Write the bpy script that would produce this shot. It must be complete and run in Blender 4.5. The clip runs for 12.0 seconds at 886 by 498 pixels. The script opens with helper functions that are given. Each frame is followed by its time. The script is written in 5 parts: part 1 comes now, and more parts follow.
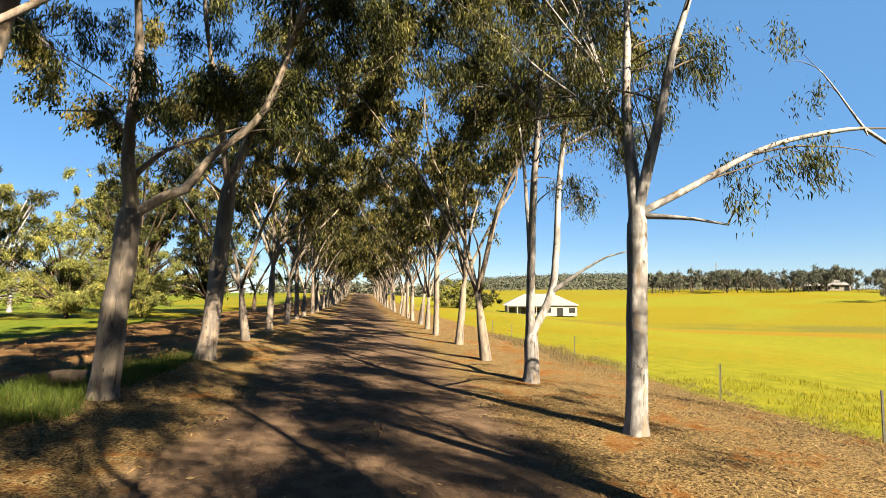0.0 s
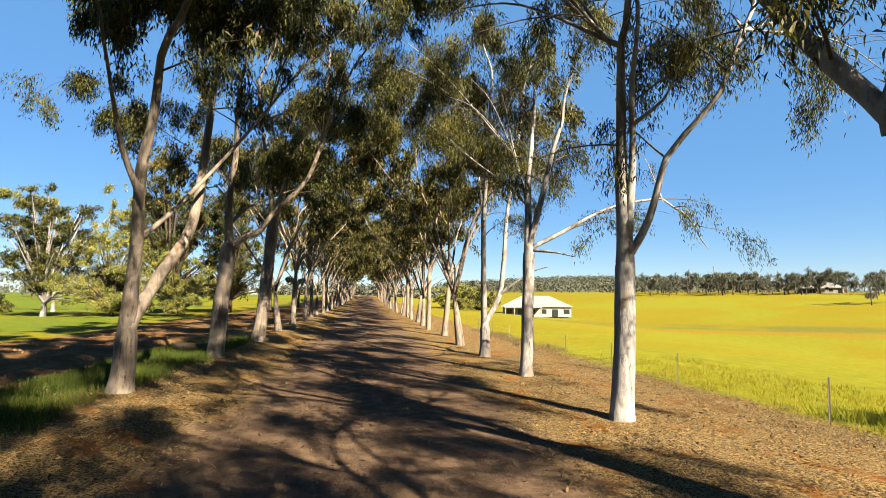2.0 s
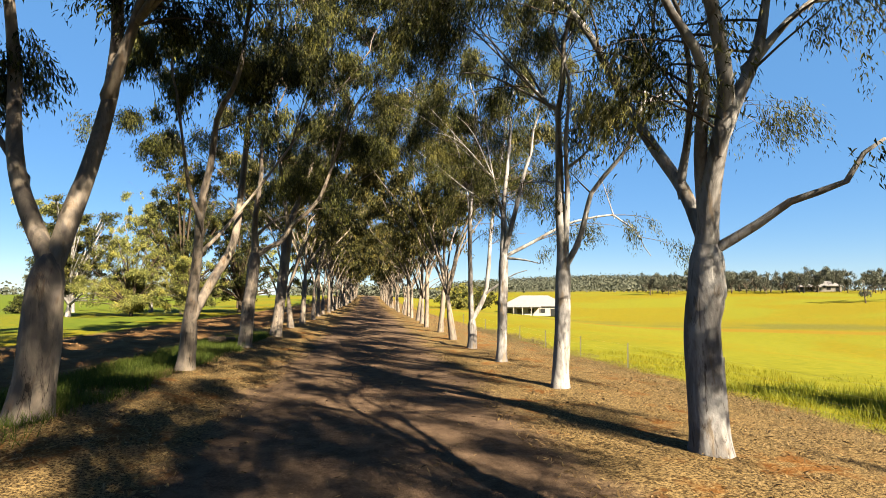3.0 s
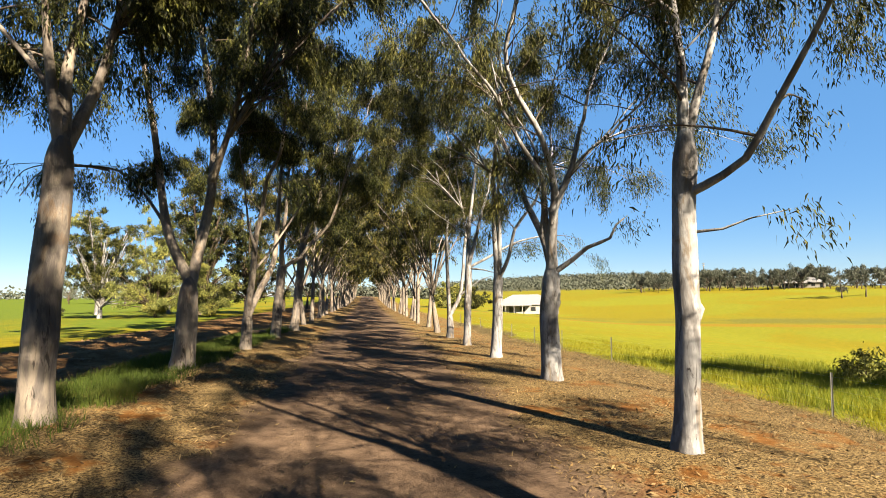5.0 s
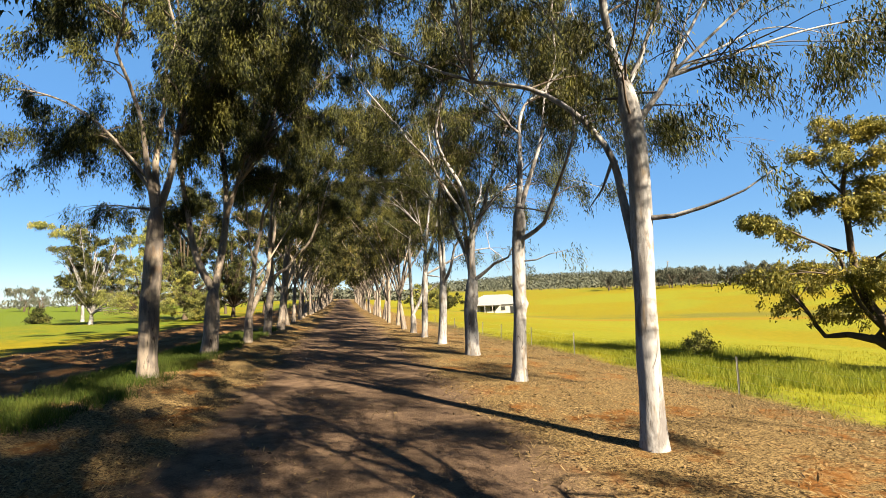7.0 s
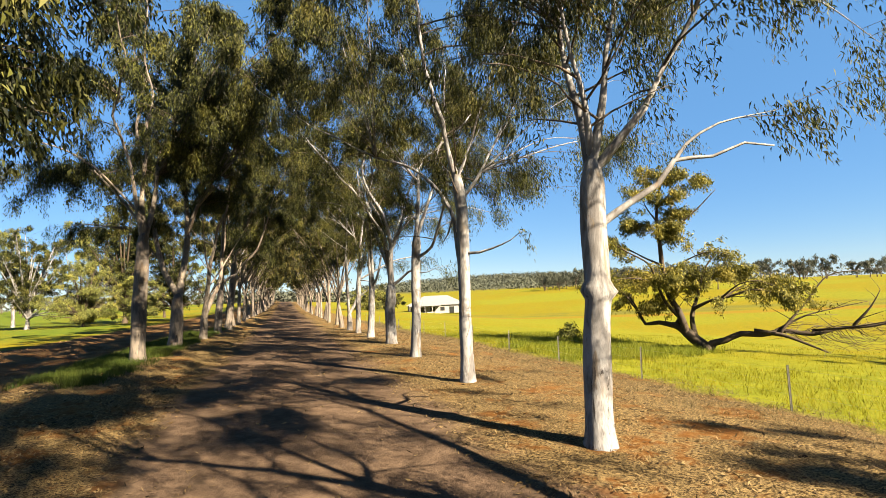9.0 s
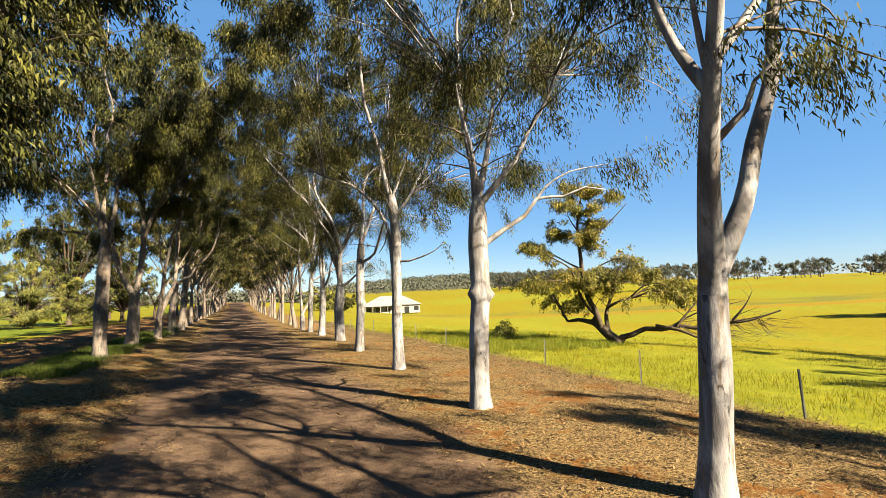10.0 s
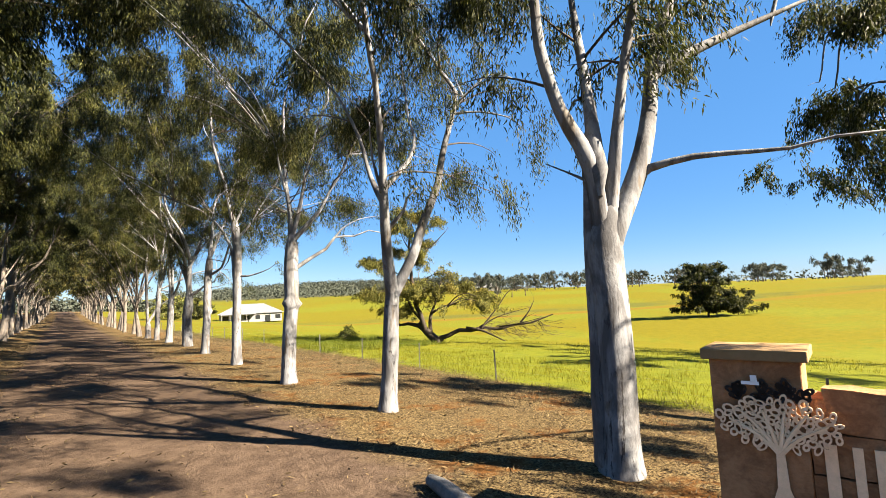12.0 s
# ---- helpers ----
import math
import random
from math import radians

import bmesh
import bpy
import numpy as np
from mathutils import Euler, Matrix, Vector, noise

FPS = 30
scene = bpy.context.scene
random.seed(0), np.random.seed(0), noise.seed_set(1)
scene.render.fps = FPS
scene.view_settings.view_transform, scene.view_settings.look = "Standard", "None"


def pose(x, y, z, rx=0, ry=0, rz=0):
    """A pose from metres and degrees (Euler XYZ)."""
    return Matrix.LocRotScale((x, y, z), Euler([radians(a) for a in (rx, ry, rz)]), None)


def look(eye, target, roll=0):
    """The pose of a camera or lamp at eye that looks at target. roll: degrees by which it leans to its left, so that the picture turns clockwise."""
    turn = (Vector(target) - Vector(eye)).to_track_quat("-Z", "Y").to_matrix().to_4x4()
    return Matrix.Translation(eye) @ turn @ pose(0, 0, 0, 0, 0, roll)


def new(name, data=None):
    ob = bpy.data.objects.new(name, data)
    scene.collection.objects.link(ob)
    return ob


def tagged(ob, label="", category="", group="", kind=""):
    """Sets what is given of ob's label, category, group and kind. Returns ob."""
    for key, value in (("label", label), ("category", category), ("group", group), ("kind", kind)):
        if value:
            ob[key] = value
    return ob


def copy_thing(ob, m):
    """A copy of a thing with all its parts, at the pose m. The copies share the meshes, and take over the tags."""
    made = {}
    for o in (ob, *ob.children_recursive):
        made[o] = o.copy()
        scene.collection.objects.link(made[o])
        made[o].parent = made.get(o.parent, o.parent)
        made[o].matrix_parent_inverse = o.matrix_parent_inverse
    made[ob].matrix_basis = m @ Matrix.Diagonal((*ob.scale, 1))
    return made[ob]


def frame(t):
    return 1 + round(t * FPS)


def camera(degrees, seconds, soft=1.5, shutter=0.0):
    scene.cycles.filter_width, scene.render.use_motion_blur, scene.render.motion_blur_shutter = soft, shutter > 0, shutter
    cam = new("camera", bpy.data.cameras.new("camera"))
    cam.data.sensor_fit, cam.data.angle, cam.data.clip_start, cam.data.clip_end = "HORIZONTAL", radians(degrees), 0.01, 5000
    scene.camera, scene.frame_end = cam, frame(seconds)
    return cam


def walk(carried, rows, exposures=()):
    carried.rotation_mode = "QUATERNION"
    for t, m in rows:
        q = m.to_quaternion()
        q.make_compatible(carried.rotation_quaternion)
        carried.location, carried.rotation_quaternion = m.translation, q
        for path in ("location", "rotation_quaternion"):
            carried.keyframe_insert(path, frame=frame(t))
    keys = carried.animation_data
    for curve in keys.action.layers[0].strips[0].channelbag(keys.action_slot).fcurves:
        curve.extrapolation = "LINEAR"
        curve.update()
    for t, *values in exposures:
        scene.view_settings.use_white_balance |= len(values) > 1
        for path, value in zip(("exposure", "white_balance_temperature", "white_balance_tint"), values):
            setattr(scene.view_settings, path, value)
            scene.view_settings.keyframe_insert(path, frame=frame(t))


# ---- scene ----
cam = camera(84.1, 12.0, soft=0.8)
METRES, EYE, TILT, LEAN, TURN = 37.0, 2.3, 5.2, 0.0, -9.4
ROWS = [
    (0.0, 0.0, 0.0, 0.0, 0.0, 0.0, -0.0),
    (0.5, 0.0067, -0.0442, 0.0036, 0.12, 0.12, -0.09),
    (1.0, 0.0135, -0.0882, 0.0073, 0.25, 0.2, -0.15),
    (1.5, 0.0203, -0.1327, 0.0115, 0.39, 0.23, -0.2),
    (2.0, 0.0273, -0.1775, 0.0157, 0.52, 0.23, -0.04),
    (2.5, 0.0344, -0.2223, 0.0201, 0.7, 0.24, 0.08),
    (3.0, 0.0416, -0.2669, 0.0241, 0.82, 0.23, 0.25),
    (5.0, 0.0694, -0.4434, 0.0418, 0.59, 0.2, 0.85),
    (5.5, 0.0765, -0.4847, 0.0456, 0.22, 0.24, 1.02),
    (6.0, 0.0838, -0.5265, 0.0498, -0.32, 0.29, 1.23),
    (6.5, 0.0912, -0.5679, 0.0537, -1.08, 0.31, 1.48),
    (8.5, 0.1157, -0.7291, 0.0686, -6.7, 0.16, 1.68),
    (9.0, 0.1205, -0.7681, 0.0714, -8.53, 0.21, 1.63),
    (9.5, 0.1251, -0.8063, 0.0749, -10.75, 0.04, 1.46),
    (10.0, 0.1295, -0.8428, 0.0785, -13.43, 0.1, 1.31),
    (10.5, 0.1327, -0.8797, 0.0823, -16.66, 0.26, 1.05),
    (11.0, 0.135, -0.9156, 0.0859, -20.18, 0.47, 0.74),
    (11.5, 0.1352, -0.9511, 0.0889, -24.05, 0.61, 0.43),
    (12.0, 0.1338, -0.9855, 0.0916, -28.33, 0.78, 0.04),
]
walk(cam, [(t, pose(0, 0, EYE, TILT, LEAN, TURN) @ pose(METRES * x, METRES * y, METRES * z, 90 + pitch, roll, yaw)) for t, x, y, z, yaw, pitch, roll in ROWS],
     exposures=[(0.0, 3.24, 8150, 10), (5.5, 3.22, 7750, 10), (9.0, 3.24, 8100, 10), (11.0, 3.22, 7650, 10), (12.0, 3.22, 7000, 10)])

# ---- light ----
SUN_AZ, SUN_EL = 150.0, 34.0          # the sun's bearing, clockwise from the avenue's far end, and its height
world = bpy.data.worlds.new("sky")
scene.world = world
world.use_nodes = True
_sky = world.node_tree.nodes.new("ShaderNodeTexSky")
_sky.sky_type, _sky.sun_disc = "NISHITA", False
_sky.sun_elevation, _sky.sun_rotation = radians(SUN_EL), radians(SUN_AZ)
_sky.air_density, _sky.dust_density, _sky.ozone_density = 0.95, 0.0, 4.0
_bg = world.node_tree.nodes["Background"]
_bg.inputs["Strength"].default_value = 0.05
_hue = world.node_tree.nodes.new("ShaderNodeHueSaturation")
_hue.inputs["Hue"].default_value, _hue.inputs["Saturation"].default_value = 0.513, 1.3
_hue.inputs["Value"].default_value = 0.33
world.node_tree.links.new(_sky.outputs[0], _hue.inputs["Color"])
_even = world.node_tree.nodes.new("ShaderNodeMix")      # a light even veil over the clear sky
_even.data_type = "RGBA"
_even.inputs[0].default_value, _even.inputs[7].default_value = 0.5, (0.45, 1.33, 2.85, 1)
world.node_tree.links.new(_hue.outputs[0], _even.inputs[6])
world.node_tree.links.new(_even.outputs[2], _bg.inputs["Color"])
sun = new("sun", bpy.data.lights.new("sun", "SUN"))
sun.data.energy, sun.data.angle, sun.data.color = 5.0, radians(0.53), (1.0, 0.89, 0.73)
_a, _e = radians(SUN_AZ), radians(SUN_EL)
sun.matrix_world = look((0, 0, 60), (-math.sin(_a) * math.cos(_e), -math.cos(_a) * math.cos(_e), 60 - math.sin(_e)))


# ---- materials ----
class Nodes:
    """A small writer of node materials."""

    def __init__(self, name):
        self.mat = bpy.data.materials.new(name)
        self.mat.use_nodes = True
        self.tree = self.mat.node_tree
        self.bsdf = self.tree.nodes["Principled BSDF"]
        self.out = self.tree.nodes["Material Output"]

    def put(self, socket, value):
        if isinstance(value, bpy.types.NodeSocket):
            self.tree.links.new(value, socket)
        elif isinstance(value, tuple) and len(value) == 3 and socket.type == "RGBA":
            socket.default_value = (*value, 1)
        else:
            socket.default_value = value

    def node(self, kind, **inputs):
        n = self.tree.nodes.new(kind)
        for k, v in inputs.items():
            self.put(n.inputs[k.replace("_", " ")], v)
        return n

    def math(self, op, a, b=0.0, c=0.0):
        n = self.tree.nodes.new("ShaderNodeMath")
        n.operation = op
        for i, v in enumerate((a, b, c)):
            self.put(n.inputs[i], v)
        return n.outputs[0]

    def ss(self, v, lo, hi, a=0.0, b=1.0):
        n = self.tree.nodes.new("ShaderNodeMapRange")
        n.interpolation_type = "SMOOTHSTEP"
        for i, x in enumerate((v, lo, hi, a, b)):
            self.put(n.inputs[i], x)
        return n.outputs[0]

    def mix(self, f, a, b, blend="MIX"):
        n = self.tree.nodes.new("ShaderNodeMix")
        n.data_type, n.blend_type = "RGBA", blend
        self.put(n.inputs[0], f), self.put(n.inputs[6], a), self.put(n.inputs[7], b)
        return n.outputs[2]

    def coords(self, which="Object", scale=(1, 1, 1)):
        c = self.tree.nodes.new("ShaderNodeTexCoord").outputs[which]
        m = self.node("ShaderNodeMapping", Vector=c)
        m.inputs["Scale"].default_value = scale
        return m.outputs[0]

    def noise(self, vec, scale, detail=4.0, rough=0.55, distort=0.0):
        return self.node("ShaderNodeTexNoise", Vector=vec, Scale=scale, Detail=detail, Roughness=rough, Distortion=distort).outputs[0]

    def island(self):
        return self.tree.nodes.new("ShaderNodeNewGeometry").outputs["Random Per Island"]

    def bump(self, h, strength, dist):
        self.put(self.bsdf.inputs["Normal"], self.node("ShaderNodeBump", Height=h, Strength=strength, Distance=dist).outputs[0])

    def finish(self, color, rough=0.8, metal=0.0, spec=0.3):
        self.put(self.bsdf.inputs["Base Color"], color)
        self.put(self.bsdf.inputs["Roughness"], rough)
        self.put(self.bsdf.inputs["Metallic"], metal)
        self.put(self.bsdf.inputs["Specular IOR Level"], spec)
        return self.mat


def bark(name, pale, grey, tan, dark, dark_amount):
    n = Nodes(name)
    v = n.coords("Object", (1, 1, 0.3))
    rnd = n.tree.nodes.new("ShaderNodeObjectInfo").outputs["Random"]
    shift = n.node("ShaderNodeVectorMath")
    n.put(shift.inputs[0], v)
    n.put(shift.inputs[1], n.node("ShaderNodeCombineXYZ", X=n.math("MULTIPLY", rnd, 37.0), Y=rnd, Z=rnd).outputs[0])
    v = shift.outputs[0]
    big = n.noise(v, 2.6, 6, 0.62, 0.8)
    fine = n.noise(n.coords("Object", (1, 1, 0.28)), 22, 6, 0.68, 0.6)
    c = n.mix(n.ss(big, 0.38, 0.58), grey, pale)
    c = n.mix(n.ss(n.noise(v, 4.3, 5, 0.62, 0.5), 0.56, 0.66, 0, 0.8), c, tan)
    c = n.mix(n.ss(n.noise(v, 11.0, 5, 0.65), 0.53, 0.64, 0.0, 0.55), c, grey)
    c = n.mix(n.ss(fine, 0.40, 0.62, 0.12, 0.0), c, tuple(x * 0.55 for x in grey))
    z = n.node("ShaderNodeSeparateXYZ", Vector=n.coords("Object")).outputs[2]
    low = n.ss(z, 0.2, 4.5, 1.0, 0.25)
    streak = n.ss(n.noise(n.coords("Object", (1, 1, 0.13)), 9, 6, 0.72, 1.0), 0.57, 0.64, 0, dark_amount)
    c = n.mix(n.math("MULTIPLY", streak, low), c, dark)
    scar = n.node("ShaderNodeTexVoronoi", Vector=v, Scale=2.3, Randomness=1.0).outputs[0]
    c = n.mix(n.ss(scar, 0.05, 0.11, 0.8, 0.0), c, dark)
    n.bump(n.math("ADD", fine, n.math("MULTIPLY", big, 3.0)), 0.3, 0.025)
    return n.finish(c, 0.78, 0, 0.15)


def leaves(name, dark, light, warm, through_light):
    n = Nodes(name)
    r = n.island()
    # most leaves near black, few pale: the crown's deep shade and lit leaves as colour
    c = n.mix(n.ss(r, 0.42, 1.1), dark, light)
    patch = n.noise(n.coords("Object"), 0.7, 2)
    c = n.mix(n.ss(patch, 0.5, 0.7, 0, 0.55), c, warm)
    n.finish(c, 0.6, 0, 0.1)
    t = n.node("ShaderNodeBsdfTranslucent", Color=n.mix(0.5, c, through_light))
    m = n.node("ShaderNodeMixShader", Fac=0.2)
    n.tree.links.new(n.bsdf.outputs[0], m.inputs[1])
    n.tree.links.new(t.outputs[0], m.inputs[2])
    n.tree.links.new(m.outputs[0], n.out.inputs[0])
    return n.mat


def plain(name, color, rough=0.7, metal=0.0, vary=0.15, scale=4.0, bump=0.2, dist=0.01):
    n = Nodes(name)
    v = n.coords("Object")
    a = n.noise(v, scale, 5, 0.6)
    b = n.noise(v, scale * 9, 4, 0.6)
    lo = tuple(x * (1 - 2 * vary) for x in color)
    hi = tuple(min(1, x * (1 + 2 * vary)) for x in color)
    c = n.mix(n.ss(n.math("ADD", n.math("MULTIPLY", a, 0.65), n.math("MULTIPLY", b, 0.35)), 0.3, 0.7), lo, hi)
    n.bump(b, bump, dist)
    return n.finish(c, rough, metal)


def blades(name, root, tip, dry):
    """Grass and litter: a tint per blade."""
    n = Nodes(name)
    r = n.island()
    c = n.mix(r, root, tip)
    c = n.mix(n.ss(n.noise(n.coords("Object"), 0.5, 3), 0.5, 0.68, 0, 0.8), c, dry)
    n.finish(c, 0.7, 0, 0.2)
    t = n.node("ShaderNodeBsdfTranslucent", Color=c)
    m = n.node("ShaderNodeMixShader", Fac=0.5)
    n.tree.links.new(n.bsdf.outputs[0], m.inputs[1])
    n.tree.links.new(t.outputs[0], m.inputs[2])
    n.tree.links.new(m.outputs[0], n.out.inputs[0])
    return n.mat


BARK = bark("gum_bark", (0.146, 0.149, 0.158), (0.0606, 0.0592, 0.0619), (0.0824, 0.0646, 0.0468), (0.0179, 0.0151, 0.0145), 0.95)
BARK_WARM = bark("gum_bark_warm", (0.106, 0.092, 0.0784), (0.0471, 0.0425, 0.0413), (0.064, 0.045, 0.0307), (0.0114, 0.00928, 0.0084), 0.95)
BARK_DARK = bark("rough_bark", (0.0375, 0.0282, 0.0206), (0.0244, 0.019, 0.0151), (0.0489, 0.0358, 0.0223), (0.00928, 0.00757, 0.0059), 0.8)
TWIG = plain("twig_bark", (0.0307, 0.0228, 0.0166), 0.8, 0, 0.25, 3.0)
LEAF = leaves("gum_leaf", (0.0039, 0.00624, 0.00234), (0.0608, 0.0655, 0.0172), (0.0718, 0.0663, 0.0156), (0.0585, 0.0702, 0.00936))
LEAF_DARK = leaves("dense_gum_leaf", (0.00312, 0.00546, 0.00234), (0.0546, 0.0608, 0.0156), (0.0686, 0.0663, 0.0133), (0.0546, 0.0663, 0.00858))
LEAF_OLIVE = leaves("wattle_leaf", (0.036, 0.044, 0.013), (0.145, 0.15, 0.046), (0.17, 0.15, 0.034), (0.15, 0.15, 0.025))
# two brighter leaf copies, with the look of sunlight put into their colour
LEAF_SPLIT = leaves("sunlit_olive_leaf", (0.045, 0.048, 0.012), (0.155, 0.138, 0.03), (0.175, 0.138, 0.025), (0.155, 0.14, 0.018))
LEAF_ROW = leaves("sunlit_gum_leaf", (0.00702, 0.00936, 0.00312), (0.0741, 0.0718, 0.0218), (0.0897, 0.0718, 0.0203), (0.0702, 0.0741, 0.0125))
# greyer and flatter than near leaves: distance haze is mixed into the colour
LEAF_FAR = leaves("hazy_far_leaf", (0.0328, 0.0395, 0.0312), (0.0419, 0.0468, 0.0362), (0.0427, 0.0459, 0.0328), (0.037, 0.041, 0.0246))
MEADOW = blades("meadow_grass", (0.0511, 0.0742, 0.00613), (0.0972, 0.111, 0.0102), (0.116, 0.117, 0.0102))
GRASS = blades("verge_grass", (0.0132, 0.0265, 0.00303), (0.0417, 0.0626, 0.00756), (0.0531, 0.0626, 0.0095))
CROP_GRASS = blades("paddock_grass", (0.0886, 0.0936, 0.0059), (0.133, 0.125, 0.00886), (0.148, 0.124, 0.0059))
LITTER = blades("bark_and_leaf_litter", (0.00864, 0.00557, 0.0031), (0.174, 0.127, 0.065), (0.124, 0.077, 0.031))
STRAW = blades("dry_straw", (0.0657, 0.0523, 0.0261), (0.095, 0.0785, 0.0436), (0.0727, 0.0584, 0.0292))


def ground_material():
    n = Nodes("ground")
    pos = n.tree.nodes.new("ShaderNodeNewGeometry").outputs["Position"]
    sep = n.node("ShaderNodeSeparateXYZ", Vector=pos)
    x, y = sep.outputs[0], sep.outputs[1]
    wob = n.math("MULTIPLY", n.math("SUBTRACT", n.noise(pos, 0.35, 6, 0.65), 0.5), 3.4)
    wob2 = n.math("MULTIPLY", n.math("SUBTRACT", n.noise(pos, 0.06, 4, 0.6), 0.5), 26.0)
    fine = n.noise(pos, 30, 5, 0.7)
    mid = n.noise(pos, 3.0, 5, 0.65)
    large = n.noise(pos, 0.7, 4, 0.6)
    # packed gravel of the drive
    road = n.mix(n.ss(mid, 0.35, 0.65), (0.029, 0.0195, 0.0140), (0.062, 0.043, 0.0305))
    road = n.mix(n.ss(fine, 0.35, 0.7, 0, 0.5), road, (0.088, 0.063, 0.046))
    # red earth, and the litter that lies on it
    earth = n.mix(n.ss(mid, 0.3, 0.7), (0.0526, 0.0235, 0.00742), (0.102, 0.0471, 0.0143))
    straw = n.mix(n.ss(n.noise(pos, 24, 7, 0.82), 0.42, 0.58), (0.00994, 0.00619, 0.00372), (0.124, 0.09, 0.0433))
    verge = n.mix(n.ss(n.math("ADD", n.math("MULTIPLY", large, 0.6), n.math("MULTIPLY", mid, 0.4)), 0.39, 0.49), earth, straw)
    dug = n.mix(n.ss(n.noise(pos, 1.1, 5, 0.65), 0.42, 0.6), (0.0523, 0.0276, 0.0117), (0.0785, 0.0497, 0.0246))
    dug = n.mix(n.ss(fine, 0.4, 0.7, 0, 0.5), dug, (0.0292, 0.0175, 0.0102))
    # flowering pasture
    bloom = n.noise(pos, 0.022, 5, 0.6, 0.6)
    spot = n.noise(pos, 1.3, 5, 0.7)
    grass = n.mix(n.ss(spot, 0.3, 0.7), (0.059, 0.0691, 0.0072), (0.09, 0.095, 0.0101))
    yellow = n.mix(n.ss(spot, 0.3, 0.7), (0.065, 0.0595, 0.00557), (0.0929, 0.0778, 0.00619))
    amount = n.ss(n.math("ADD", bloom, n.math("MULTIPLY", n.math("SUBTRACT", spot, 0.5), 0.3)), 0.40, 0.56)
    far = n.ss(n.math("ADD", n.math("ADD", x, n.math("MULTIPLY", wob2, 0.5)), n.ss(y, -25, 12, -14.0, 14.0)), 4, 24)
    right = n.mix(n.math("MULTIPLY", n.ss(amount, 0, 1, 0.2, 1.0), far), grass, yellow)
    line = n.math("ADD", n.math("MULTIPLY", x, 0.6), n.math("MULTIPLY", y, 0.8))
    line = n.math("ADD", line, n.math("MULTIPLY", wob2, 0.12))
    creek = n.math("MULTIPLY", n.ss(line, 95, 99), n.ss(line, 108, 116, 1.0, 0.0))
    right = n.mix(n.math("MULTIPLY", creek, n.ss(n.noise(pos, 0.09, 4), 0.4, 0.6, 0.15, 0.85)), right, n.mix(mid, (0.0379, 0.0451, 0.00871), (0.0638, 0.061, 0.0175)))
    track = n.math("MULTIPLY", n.ss(line, 87.5, 89.0), n.ss(line, 94, 96, 1.0, 0.0))
    right = n.mix(n.math("MULTIPLY", track, 0.95), right, n.mix(mid, (0.0907, 0.0523, 0.00719), (0.0958, 0.07, 0.00871)))
    left_far = n.ss(n.math("ADD", x, wob2), -70, -18)
    left = n.mix(n.math("MULTIPLY", amount, left_far), n.mix(n.ss(spot, 0.3, 0.7), (0.0322, 0.0511, 0.00681), (0.0511, 0.07, 0.00986)), yellow)
    # zones across the avenue
    xr = n.math("ADD", x, n.math("MULTIPLY", wob, 0.8))
    c = n.mix(n.ss(xr, 2.3, 3.4), road, verge)
    c = n.mix(n.ss(xr, -3.2, -2.3, 1.0, 0.0), c, verge)
    c = n.mix(n.ss(xr, -8.0, -6.6, 1.0, 0.0), c, dug)
    c = n.mix(n.ss(n.math("ADD", x, wob), -16.2, -15.2, 1.0, 0.0), c, left)
    c = n.mix(n.ss(n.math("ADD", x, n.math("MULTIPLY", wob, 0.5)), 9.6, 10.4), c, right)
    wooded = n.math("MULTIPLY", n.ss(y, 420, 520), n.ss(x, 90, 160))
    c = n.mix(wooded, c, (0.0318, 0.0338, 0.022))
    h = n.math("ADD", n.math("MULTIPLY", n.noise(pos, 9, 6, 0.7), 1.0), n.math("MULTIPLY", fine, 0.4))
    n.bump(h, 0.75, 0.06)
    return n.finish(c, 0.95, 0, 0.03)


# ---- mesh writing ----
def mesh_of(name, verts, faces, material, smooth=False):
    me = bpy.data.meshes.new(name)
    me.from_pydata([tuple(v) for v in verts], [], faces)
    me.materials.append(material)
    if smooth:
        me.polygons.foreach_set("use_smooth", [True] * len(me.polygons))
    me.update()
    return me


def quads(name, corners, material):
    """One mesh of loose faces from an array of shape (n, corners, 3)."""
    k, c = corners.shape[:2]
    me = bpy.data.meshes.new(name)
    me.vertices.add(c * k), me.loops.add(c * k), me.polygons.add(k)
    me.vertices.foreach_set("co", np.ascontiguousarray(corners, dtype=np.float32).ravel())
    me.loops.foreach_set("vertex_index", np.arange(c * k, dtype=np.int32))
    me.polygons.foreach_set("loop_start", np.arange(0, c * k, c, dtype=np.int32))
    me.materials.append(material)
    me.update(calc_edges=True)
    return me


def part(name, bm, material, parent, label=""):
    me = bpy.data.meshes.new(name)
    bm.to_mesh(me)
    bm.free()
    me.materials.append(material)
    ob = new(name, me)
    ob.parent = parent
    if label:
        tagged(ob, label)
    return ob


def under(ob, parent, label=""):
    ob.parent = parent
    return tagged(ob, label) if label else ob


def box(bm, size, m=Matrix(), bevel=0.0):
    made = bmesh.ops.create_cube(bm, size=1.0, matrix=m @ Matrix.Diagonal((*size, 1)))
    if bevel:
        edges = list({e for v in made["verts"] for e in v.link_edges})
        bmesh.ops.bevel(bm, geom=edges, offset=bevel, segments=2, affect="EDGES", profile=0.5)
    return bm


